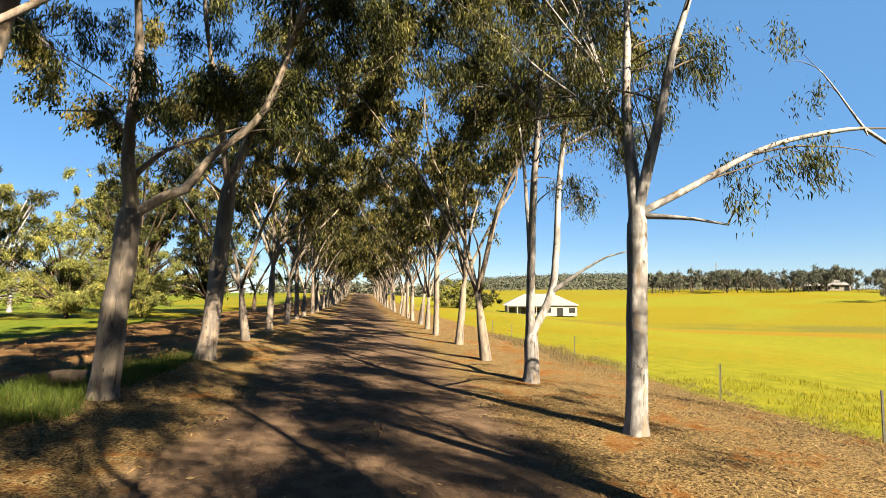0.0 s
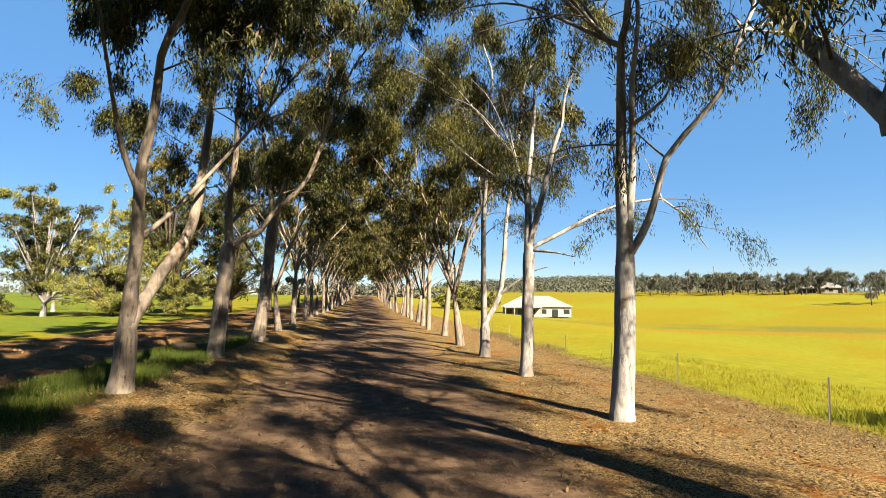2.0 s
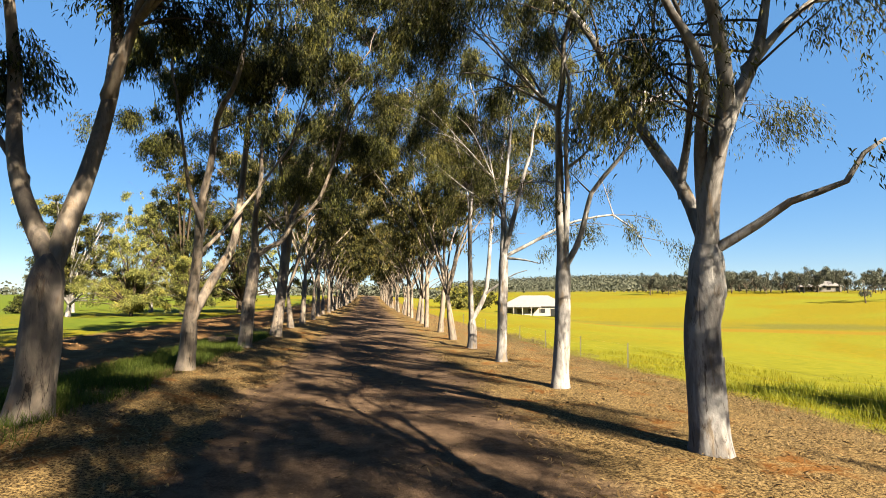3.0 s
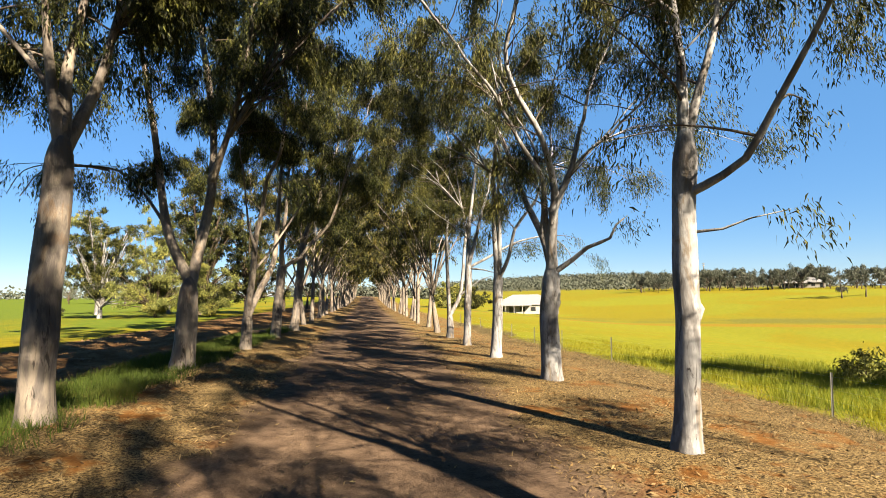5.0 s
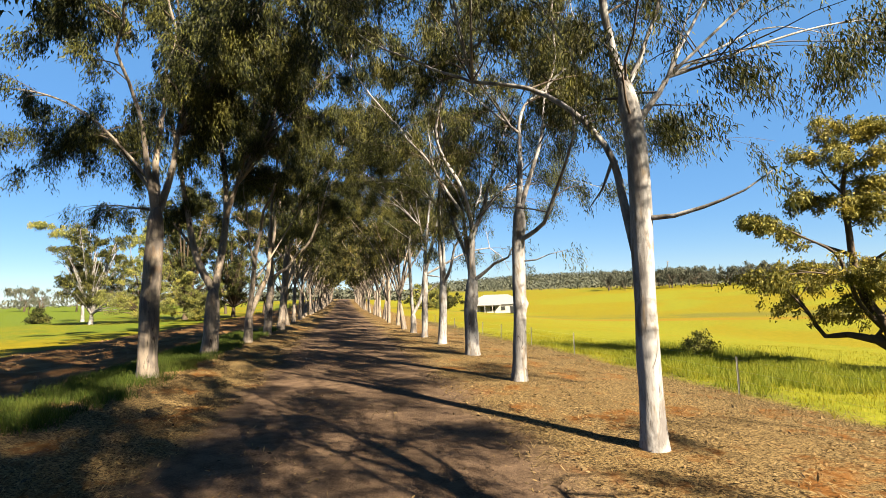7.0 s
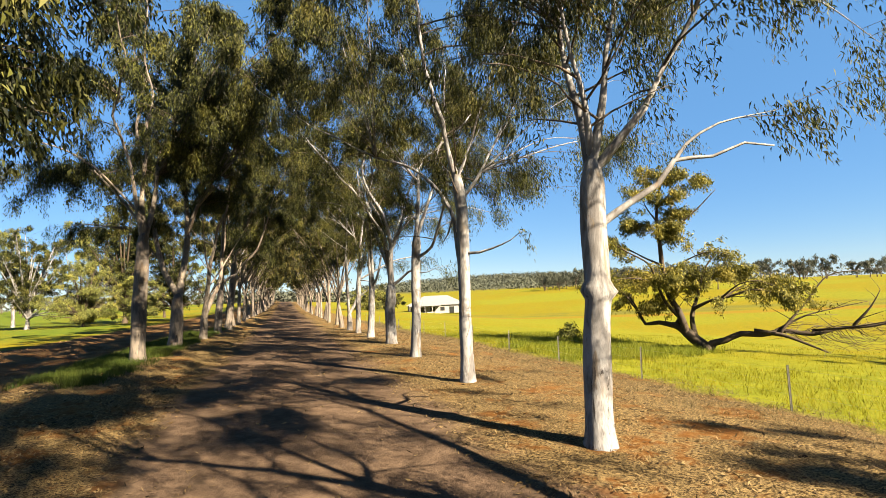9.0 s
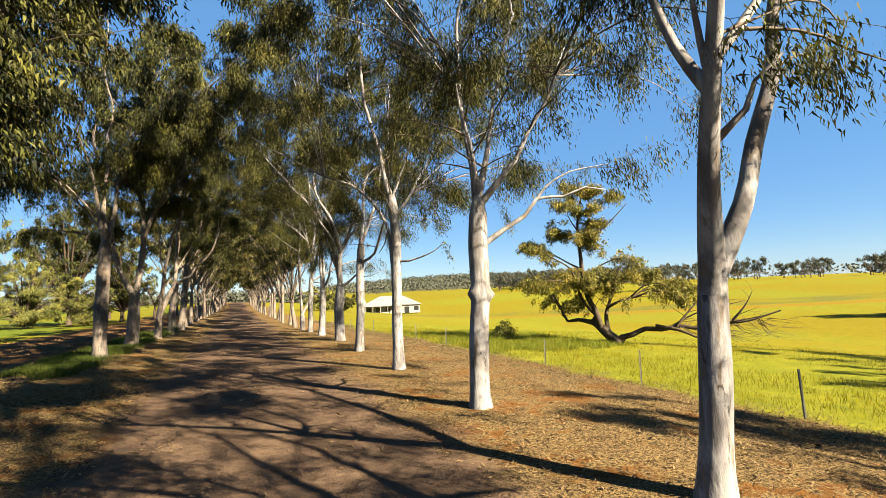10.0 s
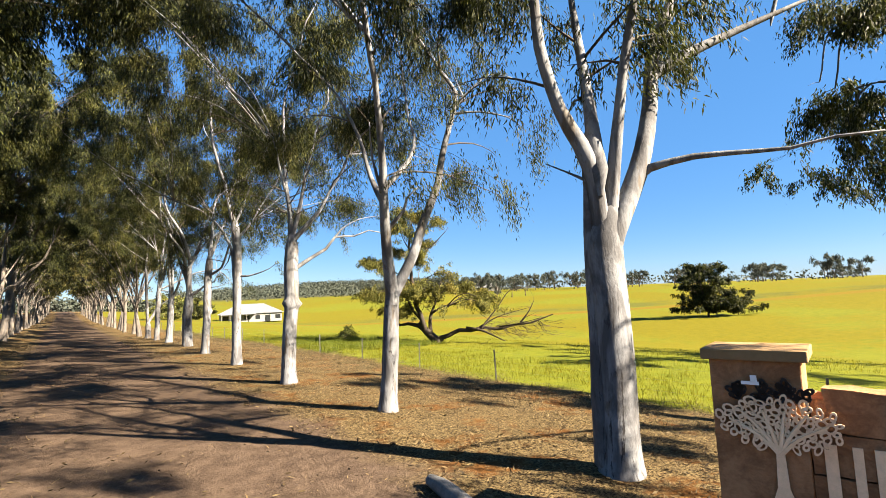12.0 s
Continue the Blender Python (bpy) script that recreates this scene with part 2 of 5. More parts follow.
def smooth_path(pts, step):
    """A Catmull-Rom line through the points, at even steps."""
    p = [Vector(q) for q in pts]
    p = [p[0] * 2 - p[1]] + p + [p[-1] * 2 - p[-2]]
    out = []
    for i in range(1, len(p) - 2):
        a, b, c, d = p[i - 1:i + 3]
        k = max(1, int((c - b).length / step))
        for j in range(k):
            t = j / k
            out.append(0.5 * (2 * b + (c - a) * t + (2 * a - 5 * b + 4 * c - d) * t * t + (3 * b - a - 3 * c + d) * t ** 3))
    out.append(p[-2])
    return out


# ---- ground ----
def ss(v, lo, hi):
    t = np.clip((v - lo) / (hi - lo), 0, 1)
    return t * t * (3 - 2 * t)


def height(x, y):
    """The lie of the land."""
    x, y = np.asarray(x, float), np.asarray(y, float)
    z = np.interp(x, [-60, -20, -16, -13, -11, -9, -7, -5, -3, 0, 3, 5, 7, 10, 14, 60], [0.2, 0.24, 0.26, 0.2, 0.14, 0.1, 0.3, 0.33, 0.08, 0.0, -0.02, -0.06, -0.18, -0.42, -0.62, -0.62])
    z = z - 0.25 * ss(y, -2, 18) * (0.35 + 0.65 * ss(x, -5, 5)) + 2.4 * ss(y, 90, 260)
    z = z - 3.0 * ss(x, 12, 55)
    z = z + 6.0 * ss(x + 0.25 * np.maximum(y, 0), 75, 270) * ss(x, 20, 60)
    z = z + 26.0 * np.exp(-(((x - 420) / 330) ** 2 + ((y - 820) / 230) ** 2))
    z = z + 3.0 * ss(-x, 150, 420)
    bumps = np.sin(x * 1.9 + 1.3 * np.sin(y * 0.7)) * np.sin(y * 1.3 + 0.8 * np.sin(x * 1.1))
    z = z + 0.12 * bumps * ss(-x, 7.5, 9.5) * ss(-x, 16, 13)
    z = z + 0.025 * np.sin(x * 2.7 + 2 * np.sin(y * 0.9)) * np.sin(y * 2.1) * ss(np.abs(x), 2.5, 4)
    return z


def span(*pieces):
    return np.unique(np.concatenate([np.linspace(a, b, k) for a, b, k in pieces]))


def build_ground():
    xs = span((-3200, -400, 12), (-400, -60, 20), (-60, -18, 24), (-18, 14, 80), (14, 60, 34), (60, 400, 40), (400, 3200, 24))
    ys = span((-2500, -200, 10), (-200, -45, 16), (-45, 30, 100), (30, 90, 32), (90, 400, 40), (400, 1300, 30), (1300, 4000, 8))
    X, Y = np.meshgrid(xs, ys)
    Z = height(X, Y)
    v = np.stack([X, Y, Z], -1).reshape(-1, 3)
    w = len(xs)
    i = (np.arange(len(ys) - 1)[:, None] * w + np.arange(w - 1)[None, :]).ravel()
    faces = np.stack([i, i + 1, i + w + 1, i + w], -1)
    me = mesh_of("ground", v, faces.tolist(), ground_material(), True)
    tagged(new("ground", me), "brown gravel drive between littered verges and flowering yellow pasture", "ground", kind="structure")


build_ground()


# ---- trees ----
DOWN = np.array([0, 0, -1.0])


def tube(verts, faces, path, radii, sides, wobble=0.0, seed=0):
    """A tapering round limb along a path."""
    start = len(verts)
    n = len(path)
    ref = Vector((0.3, 1, 0.1))
    for i, (p, r) in enumerate(zip(path, radii)):
        d = (path[min(i + 1, n - 1)] - path[max(i - 1, 0)]).normalized()
        u = d.cross(ref)
        u = (u if u.length > 0.05 else d.cross(Vector((1, 0, 0)))).normalized()
        w = d.cross(u)
        for k in range(sides):
            a = 2 * math.pi * k / sides
            o = u * math.cos(a) + w * math.sin(a)
            rr = r
            if wobble:
                rr *= 1 + wobble * noise.noise(Vector((p.x, p.y, p.z * 0.6)) * 1.7 + o * 0.9 + Vector((seed, 0, 0)))
            verts.append(p + o * rr)
    for i in range(n - 1):
        for k in range(sides):
            a, b = start + i * sides + k, start + i * sides + (k + 1) % sides
            faces.append((a, b, b + sides, a + sides))
    c = len(verts)
    verts.append(path[-1] + (path[-1] - path[-2]).normalized() * radii[-1] * 0.6)
    for k in range(sides):
        faces.append((start + (n - 1) * sides + k, start + (n - 1) * sides + (k + 1) % sides, c))


class Gum:
    """A tree grown from its main limbs: side branches, hanging sprays and leaves follow by chance."""

    def __init__(self, seed, top=12.0, low=4.2, dense=1.0, leaf=0.8, per_spray=62, spread=1.0, droop=1.0, sides=12, wide=0.6, thin=0.6):
        self.wide, self.thin = wide, thin
        self.rng = random.Random(seed)
        self.nrng = np.random.default_rng(seed)
        self.seed, self.top, self.low, self.dense, self.leaf, self.per, self.spread, self.droop, self.sides = seed, top, low, dense, leaf, per_spray, spread, droop, sides
        self.verts, self.faces, self.sprays, self.knots, self.twigs, self.limbs = [], [], [], [], [], []
        self.first, self.leafless = True, False
        self.marks, self.gaps = [], 0.03

    def knot(self, z, turn, size, tall=0.12):
        self.knots.append((z, radians(turn), size, tall))
        return self

    def limb(self, r, *pts, grow=None, bare=False, tip=0.45):
        trunk = self.first
        path = smooth_path(pts, (0.1 if trunk else 0.28) if self.sides > 8 else (0.7 if self.sides > 5 else 1.3))
        self.first = False
        if not trunk:
            at = path[0]
            near = min((p - at).length for p in self.spine)
            forks = near < 0.45 and r > 0.06
            if forks:
                low = [min(self.spine, key=lambda p: abs(p.z - at.z + d)) for d in (0.75, 0.35)]
                path[:0] = [low[0], low[1].lerp(at, 0.45)]
            else:
                path.insert(0, at - (path[1] - at).normalized() * 0.12 - Vector((0, 0, min(0.3, 2.2 * r))))
        n = len(path)
        end = pts[-1]
        if grow is None:
            grow = not trunk and end[2] > 5.0 and r > 0.05
        last = 0.86 if trunk else (tip if grow else 0.22)
        radii = [r * (1 + (last - 1) * i / (n - 1)) for i in range(n)]
        if not trunk:
            if forks:
                radii = [q * (1 + 0.22 * math.exp(-i / 2.5)) for i, q in enumerate(radii)]
                radii[0] = r * 0.7
            else:
                radii = [q * (1 + 0.3 * math.exp(-(i - 1) / 1.5)) for i, q in enumerate(radii)]
                radii[0] = r * 0.3
        if trunk:
            self.spine = list(path)
            radii = [q * (0.45 + 0.55 * max(0.0, min(1, (end[2] - p.z) / 0.45)) ** 0.6) for p, q in zip(path, radii)]
            radii = [q * (1 + 0.22 * math.exp(-max(p.z, 0) / 0.22)) for p, q in zip(path, radii)]
            path.insert(0, path[0] - Vector((0, 0, 0.35)))
            radii.insert(0, radii[0] * 1.1)
        if grow:
            d = (path[-1] - path[-2]).normalized()
            rising = d.z > 0.35
            goal = self.top * self.rng.uniform(0.72, 1.0)
            rr = radii[-1]
            steps = max(3, int((goal - end[2]) / 0.4)) if rising else 4
            for i in range(steps):
                turn = Vector((self.rng.gauss(0, 0.16), self.rng.gauss(0, 0.16), 0.06 if rising else 0.0))
                d = (d + turn).normalized()
                path.append(path[-1] + d * 0.42)
                radii.append(max(0.014, rr * (1 - 0.78 * (i + 1) / steps)))
                if i > 1 and self.rng.random() < 0.22:
                    self.side(path[-1], d, radii[-1] * 0.7, self.rng.uniform(1.8, 3.2) * self.spread, 3)
        self.marks += [(p, q) for p, q in zip(path, radii) if 4.6 < p.z < 7.5 and q > 0.035]
        s = self.sides if r > 0.09 else ((8 if r > 0.04 else 6) if self.sides > 8 else (5 if r > 0.04 else 4))
        start = len(self.verts)
        first = len(self.faces)
        tube(self.verts, self.faces, path, radii, s, 0.16 if r > 0.05 else 0.0, self.seed)
        if r < 0.02:
            self.twigs.append((first, len(self.faces)))
        elif not trunk and self.sides > 5:
            self.limbs.append((start, len(self.verts), first, len(self.faces)))
        if trunk and self.knots:
            for i in range(start, len(self.verts)):
                v = self.verts[i]
                c = path[min((i - start) // s, len(path) - 1)]
                o = v - c
                for z, turn, size, tall in self.knots:
                    k = math.exp(-((v.z - z) / tall) ** 2) * max(0, math.cos(math.atan2(o.y, o.x) - turn)) ** 2
                    self.verts[i] = self.verts[i] + o.normalized() * size * k
        if bare and not self.leafless:
            return self
        gap = 0.5 / self.dense
        run = 0.0
        for i in range(1, len(path)):
            run += (path[i] - path[i - 1]).length
            p = path[i]
            frac = i / len(path)
            step = gap * (0.62 if p.z > 6.5 else 1.0)
            if (p.z > self.low or self.leafless) and run > step and (not trunk or p.z > 5) and (radii[i] < 0.10 or self.rng.random() < 0.35):
                run = 0
                d = (path[i] - path[i - 1]).normalized()
                self.side(p, d, min(0.024, radii[i] * 0.6), self.rng.uniform(0.7, 1.9) * self.spread * (1.15 - 0.4 * frac), 1)
        if not trunk:
            self.spray(path[-1], (path[-1] - path[-2]).normalized(), 3)
        return self

    def reach(self, x, y, z):
        """A leafy limb from high in the tree, out to one side."""
        if not self.marks:
            return self
        p, q = max(self.marks, key=lambda m: m[0].x * math.copysign(1, x) + 0.3 * m[0].z)
        end = Vector((x, y, z))
        mid = p.lerp(end, 0.55) + Vector((0, 0, 0.45))
        return self.limb(min(0.06, q * 0.7), tuple(p), tuple(mid), tuple(end), grow=False)

    def side(self, p, d, r, length, level):
        """A side branch: out and up from its limb, then bending down under its leaves."""
        a = self.rng.uniform(0, 2 * math.pi)
        out = Vector((math.cos(a), math.sin(a), 0))
        way = (out + d * 0.55 + Vector((0, 0, self.rng.uniform(-0.1, 0.5)))).normalized()
        if not self.leafless and self.clump(p + way * length * 0.7) < self.gaps:
            return p
        pts = [p]
        k = max(3, int(length / (0.4 if self.sides > 8 else 0.85)))
        for i in range(k):
            way = (way + Vector((self.rng.gauss(0, 0.18), self.rng.gauss(0, 0.18), -0.10 * self.droop))).normalized()
            if self.sides > 8 and not self.leafless and pts[-1].z < self.low * 0.84:
                break
            pts.append(pts[-1] + way * (length / k))
        k = len(pts) - 1
        if k < 1:
            return p
        radii = [max(0.005, r * (1 - 0.8 * i / k)) for i in range(k + 1)]
        first = len(self.faces)
        tube(self.verts, self.faces, pts, radii, 3 if self.sides < 9 else (5 if r > 0.02 else 4))
        self.twigs.append((first, len(self.faces)))
        for i in range(1, k + 1):
            if i / k > 0.3:
                dd = (pts[i] - pts[i - 1]).normalized()
                self.spray(pts[i], dd, 1 if i < k else 2)
                if level > 1 and self.rng.random() < 0.75:
                    self.side(pts[i], dd, radii[i] * 0.7, length * 0.45, level - 1)
        return pts[-1]

    def clump(self, p):
        return noise.noise(Vector(p) * 0.75 + Vector((self.seed * 3.7, 0, 0))) + 0.1 * min(1, max(0, (p[2] - 6.5) / 3))

    def spray(self, p, d, count):
        clump = self.clump(p)
        if self.leafless or clump < self.gaps:
            return
        for _ in range(count + 2 * ((clump > 0.1) + (clump > 0.2) + (clump > 0.3))):
            off = Vector((self.rng.gauss(0, 0.15), self.rng.gauss(0, 0.15), self.rng.gauss(0.0, 0.12)))
            self.sprays.append((*(p + off), *d))

    def crown(self, material):
        s = np.array(self.sprays)
        k = len(s)
        m = self.per
        g = self.nrng
        base = np.repeat(s[:, :3], m, 0)
        way = np.repeat(s[:, 3:], m, 0)
        if self.sides > 8:
            keep = g.random(k * m) > self.thin * ss(base[:, 2], 8.0, 11.0)
            base, way = base[keep], way[keep]
        k, m = len(base), 1
        u = g.random((k * m, 1))
        hang = 0.75 * self.droop
        pos = base + way * u * 0.35 + DOWN * (u ** 1.3) * hang * (0.6 + 0.5 * g.random((k * m, 1))) + g.normal(0, 0.095, (k * m, 3)) * (0.5 + self.leaf * 0.5)
        axis = DOWN * (0.9 * self.droop + 0.2) + g.normal(0, 0.38, (k * m, 3)) + way * 0.25
        axis /= np.linalg.norm(axis, axis=1, keepdims=True)
        flat = np.cross(axis, g.normal(0, 1, (k * m, 3)))
        flat /= np.linalg.norm(flat, axis=1, keepdims=True)
        size = self.leaf * (0.13 + 0.10 * g.random((k * m, 1)))
        if self.sides > 8:
            size = size * (1 + 0.5 * ss(base[:, 2:3], 9.5, 13.0))
        wide = size * self.wide * (0.13 + 0.07 * g.random((k * m, 1)))
        q = np.stack([pos + flat * wide, pos + axis * size, pos + axis * size * 0.25 - flat * wide], 1)
        return quads("crown", q, material)

    def build(self, name, x, y, label, bark_material, leaf_material, z=None, category="tree", group="", turn=0):
        z = float(height(x, y)) if z is None else z
        root = new(name)
        root.empty_display_size = 0.2
        root.matrix_basis = pose(x, y, z, 0, 0, turn)
        taken = np.zeros(len(self.faces), dtype=bool)
        for v0, v1, f0, f1 in self.limbs:
            taken[f0:f1] = True
            under(new("limb", mesh_of("limb", self.verts[v0:v1], [tuple(k - v0 for k in f) for f in self.faces[f0:f1]], bark_material, True)), root)
        fine = np.zeros(len(self.faces), dtype=bool)
        for a, b in self.twigs:
            fine[a:b] = True
        for part_name, pick, material in (("trunk", ~taken & ~fine, bark_material), ("fine_branching", fine, TWIG)):
            faces = [self.faces[k] for k in np.flatnonzero(pick)]
            if faces:
                used = sorted({k for f in faces for k in f})
                place = {k: n for n, k in enumerate(used)}
                me = mesh_of(part_name, [self.verts[k] for k in used], [tuple(place[k] for k in f) for f in faces], material, True)
                tagged(under(new(part_name, me), root), kind="stuff" if part_name == "fine_branching" else "")
        if self.sprays:
            under(new("crown", self.crown(leaf_material)), root)
        return tagged(root, label, category, group)


ROW = "gum trees along the drive"

# the row by the pasture
g = Gum(11, top=17, low=5.0, dense=2.64, spread=1.40, per_spray=34, thin=0.1, leaf=0.7, wide=0.62).knot(2.9, 150, 0.05, 0.4)
g.limb(0.260, (0.00, 0.00, 0.00), (0.01, -0.02, 1.06), (0.00, -0.00, 2.10), (0.01, -0.01, 3.11), (0.05, -0.08, 3.56))
g.limb(0.140, (-0.01, 0.02, 3.03), (-0.25, -0.02, 4.10), (-0.59, 0.17, 4.89), (-0.85, 0.23, 5.73), (-0.97, 0.17, 6.38))
g.limb(0.107, (-0.19, -0.10, 4.01), (-0.02, 0.10, 5.15), (0.13, 0.32, 6.31), (0.22, 0.44, 6.94))
g.limb(0.109, (0.06, -0.09, 3.53), (0.03, -0.32, 4.70), (0.03, -0.47, 5.43), (0.04, -0.70, 6.28))
g.limb(0.155, (0.07, -0.10, 3.18), (0.48, -0.29, 4.05), (0.81, -0.35, 5.00), (1.04, -0.34, 5.84), (1.47, -0.52, 6.88))
g.limb(0.102, (1.02, -0.30, 5.58), (1.51, -0.67, 5.91), (2.27, -1.28, 6.31), (3.03, -1.89, 6.70), bare=True, grow=False)
g.limb(0.055, (0.56, -0.41, 4.07), (0.79, -0.93, 4.14), (1.22, -1.90, 4.06), (1.40, -2.32, 4.12), (1.58, -2.73, 4.10), bare=True)
g.limb(0.031, (-0.26, -0.00, 3.87), (-0.35, 0.24, 4.03), (-0.49, 0.56, 4.23))
g.reach(3.2, -2.2, 8.6)
g.limb(0.175, (-0.10, 0.15, 0.15), (-0.11, 0.16, 1.0), (-0.11, 0.16, 2.2), (-0.15, 0.15, 3.2), (-0.24, 0.06, 4.1), (-0.5, 0.16, 4.8), grow=False, bare=True)
g.reach(-3.0, 0.8, 9.2)
g.reach(-4.0, -1.2, 11.0)
g.reach(-1.6, 0.6, 9.8)
g.reach(-5.0, 0.4, 11.6)
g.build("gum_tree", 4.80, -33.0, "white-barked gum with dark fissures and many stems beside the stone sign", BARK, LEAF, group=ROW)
g = Gum(12, top=17, low=4.7, dense=2.64, spread=1.40, per_spray=34, thin=0.1, leaf=0.7, wide=0.62)
g.limb(0.188, (0.00, 0.00, 0.00), (0.06, -0.04, 1.00), (0.12, -0.07, 2.02), (0.16, -0.08, 2.66))
g.limb(0.145, (0.14, -0.09, 2.50), (-0.14, -0.37, 3.51), (-0.33, -0.65, 4.35), (-0.50, -0.92, 5.13), (-0.70, -1.17, 5.85))
g.limb(0.067, (-0.35, -0.63, 4.44), (-0.48, -0.39, 4.98), (-0.57, -0.10, 5.91), (-0.74, 0.21, 6.65))
g.limb(0.045, (-0.33, -0.65, 4.51), (-0.65, -0.78, 5.25), (-0.83, -1.01, 5.92))
g.limb(0.129, (0.18, -0.10, 2.50), (0.65, -0.19, 3.32), (1.00, -0.16, 4.12), (1.47, -0.17, 5.06), (1.74, -0.07, 5.89), (2.25, -0.01, 7.23))
g.limb(0.051, (-0.10, -0.41, 3.89), (0.11, -0.70, 4.23), (0.15, -0.80, 4.51), (0.30, -1.01, 4.73))
g.limb(0.056, (-0.29, -0.68, 4.73), (0.22, -0.86, 5.36), (0.38, -0.82, 5.90), (0.36, -0.63, 6.42))
g.limb(0.034, (2.22, 0.01, 7.03), (2.69, -0.41, 7.04), (3.24, -0.91, 6.84), (3.57, -1.20, 6.45))
g.reach(3.8, -0.8, 8.0)
g.reach(2.6, 1.4, 9.4)
g.reach(-3.4, -0.6, 9.6)
g.reach(-4.2, 1.4, 11.2)
g.reach(-1.6, 0.6, 9.8)
g.reach(-5.0, 0.4, 11.6)
g.build("gum_tree", 4.50, -27.58, "smooth white gum forking low into two stems beside the drive", BARK, LEAF, group=ROW)
g = Gum(13, top=17, low=4.9, dense=2.64, spread=1.40, per_spray=28, thin=0.1, leaf=0.7, wide=0.62).knot(2.38, 180, 0.09, 0.08).knot(2.34, -20, 0.12, 0.09)
g.limb(0.222, (-0.00, 0.00, 0.00), (0.01, -0.01, 0.91), (0.03, -0.03, 1.63), (0.08, -0.06, 2.35), (0.09, -0.08, 3.55), (0.12, -0.10, 4.47))
g.limb(0.106, (0.10, -0.08, 4.31), (0.17, 0.15, 5.13), (0.17, 0.43, 5.94), (0.20, 0.66, 6.70))
g.limb(0.076, (0.11, -0.09, 4.55), (0.01, -0.18, 5.36), (-0.19, -0.19, 6.12))
g.limb(0.091, (0.13, -0.11, 4.46), (0.40, -0.11, 5.43), (0.57, -0.06, 6.30))
g.limb(0.090, (0.16, -0.13, 4.30), (0.53, -0.35, 4.78), (0.84, -0.54, 5.19), (1.14, -0.69, 5.84))
g.limb(0.071, (0.15, -0.12, 3.39), (0.63, -0.32, 3.73), (1.04, -0.49, 4.00), (1.32, -0.57, 4.37), (1.84, -0.82, 4.39), (2.28, -1.02, 4.57), (2.66, -1.20, 4.49))
g.limb(0.030, (1.32, -0.57, 4.37), (1.54, -0.62, 4.64), (2.05, -0.80, 4.95), (2.88, -1.13, 5.10))
g.reach(4.6, -0.6, 7.4)
g.reach(4.0, 1.2, 8.8)
g.reach(3.2, -1.8, 9.6)
g.reach(-3.2, 1.2, 8.8)
g.reach(-4.4, -0.8, 10.6)
g.reach(-1.6, 0.6, 9.8)
g.reach(-5.0, 0.4, 11.6)
g.reach(6.2, -0.8, 6.8)
g.build("gum_tree", 4.32, -22.2, "white gum with a swollen knot halfway up its trunk", BARK, LEAF, group=ROW)
g = Gum(14, top=17, low=4.4, dense=2.7, spread=1.50, per_spray=34, thin=0.1, leaf=0.7, wide=0.62)
g.limb(0.184, (0.00, 0.00, -0.00), (0.00, -0.00, 1.39), (0.01, -0.01, 2.47), (0.03, -0.02, 3.59), (0.03, -0.02, 4.75), (-0.06, 0.05, 5.90))
g.limb(0.140, (-0.05, 0.04, 5.73), (-0.21, 0.03, 6.12), (-0.30, -0.02, 6.49))
g.limb(0.081, (-0.01, 0.01, 2.62), (-0.01, 0.33, 3.74), (-0.02, 0.59, 4.64), (-0.14, 0.84, 5.16), (-0.41, 1.27, 5.79), (-0.92, 1.98, 6.49), (-1.79, 3.08, 7.08))
g.limb(0.041, (0.03, -0.03, 3.53), (0.35, -0.39, 3.52), (0.62, -0.70, 3.60), (0.97, -1.11, 3.77), (1.19, -1.38, 3.99))
g.limb(0.057, (0.03, -0.03, 5.06), (0.46, -0.11, 5.60), (0.75, -0.14, 6.09), (0.87, -0.13, 6.35))
g.limb(0.070, (-0.04, 0.03, 5.72), (0.11, -0.17, 6.10), (0.17, -0.26, 6.37))
g.limb(0.037, (-0.03, 0.60, 4.64), (-0.11, 0.85, 4.20), (-0.24, 1.11, 3.91))
g.reach(4.8, 0.4, 7.2)
g.reach(4.4, -1.4, 8.4)
g.reach(3.6, 1.8, 9.4)
g.reach(-2.8, -0.8, 8.6)
g.reach(6.2, -0.8, 6.8)
g.reach(-3.4, 2.2, 12.6)
g.reach(-2.8, -1.0, 13.6)
g.reach(-4.6, 0.8, 14.2)
g.build("gum_tree", 4.50, -15.95, "straight slender pale gum on littered verge", BARK, LEAF, group=ROW)
g = Gum(15, top=17, low=4.3, dense=1.55, spread=1.50, per_spray=34, thin=0.1, leaf=0.72, wide=0.62).knot(2.1, -20, 0.08, 0.1)
g.limb(0.198, (-0.00, -0.00, 0.00), (0.07, -0.04, 1.31), (0.09, -0.06, 2.13), (0.10, -0.07, 3.06), (0.15, -0.10, 4.14), (0.19, -0.13, 4.96))
g.limb(0.108, (0.18, -0.12, 4.77), (0.37, 0.12, 6.12), (0.50, 0.41, 7.51))
g.limb(0.090, (0.19, -0.13, 4.77), (0.58, -0.05, 5.76), (0.98, 0.03, 6.81), (1.13, 0.11, 7.37))
g.limb(0.076, (0.16, -0.11, 3.91), (0.45, -0.58, 4.12), (0.60, -0.87, 4.30), (0.70, -1.32, 4.89), (0.80, -1.90, 5.63), (0.83, -2.13, 5.94))
g.limb(0.027, (0.14, -0.09, 3.31), (0.51, -0.42, 3.33), (0.79, -0.67, 3.46), (1.16, -0.99, 3.54))
g.reach(4.8, -0.6, 7.2)
g.reach(4.2, 1.4, 8.4)
g.reach(-3.0, 0.8, 9.2)
g.reach(-4.0, -1.2, 11.0)
g.reach(-1.6, 0.6, 9.8)
g.reach(6.2, -0.8, 6.8)
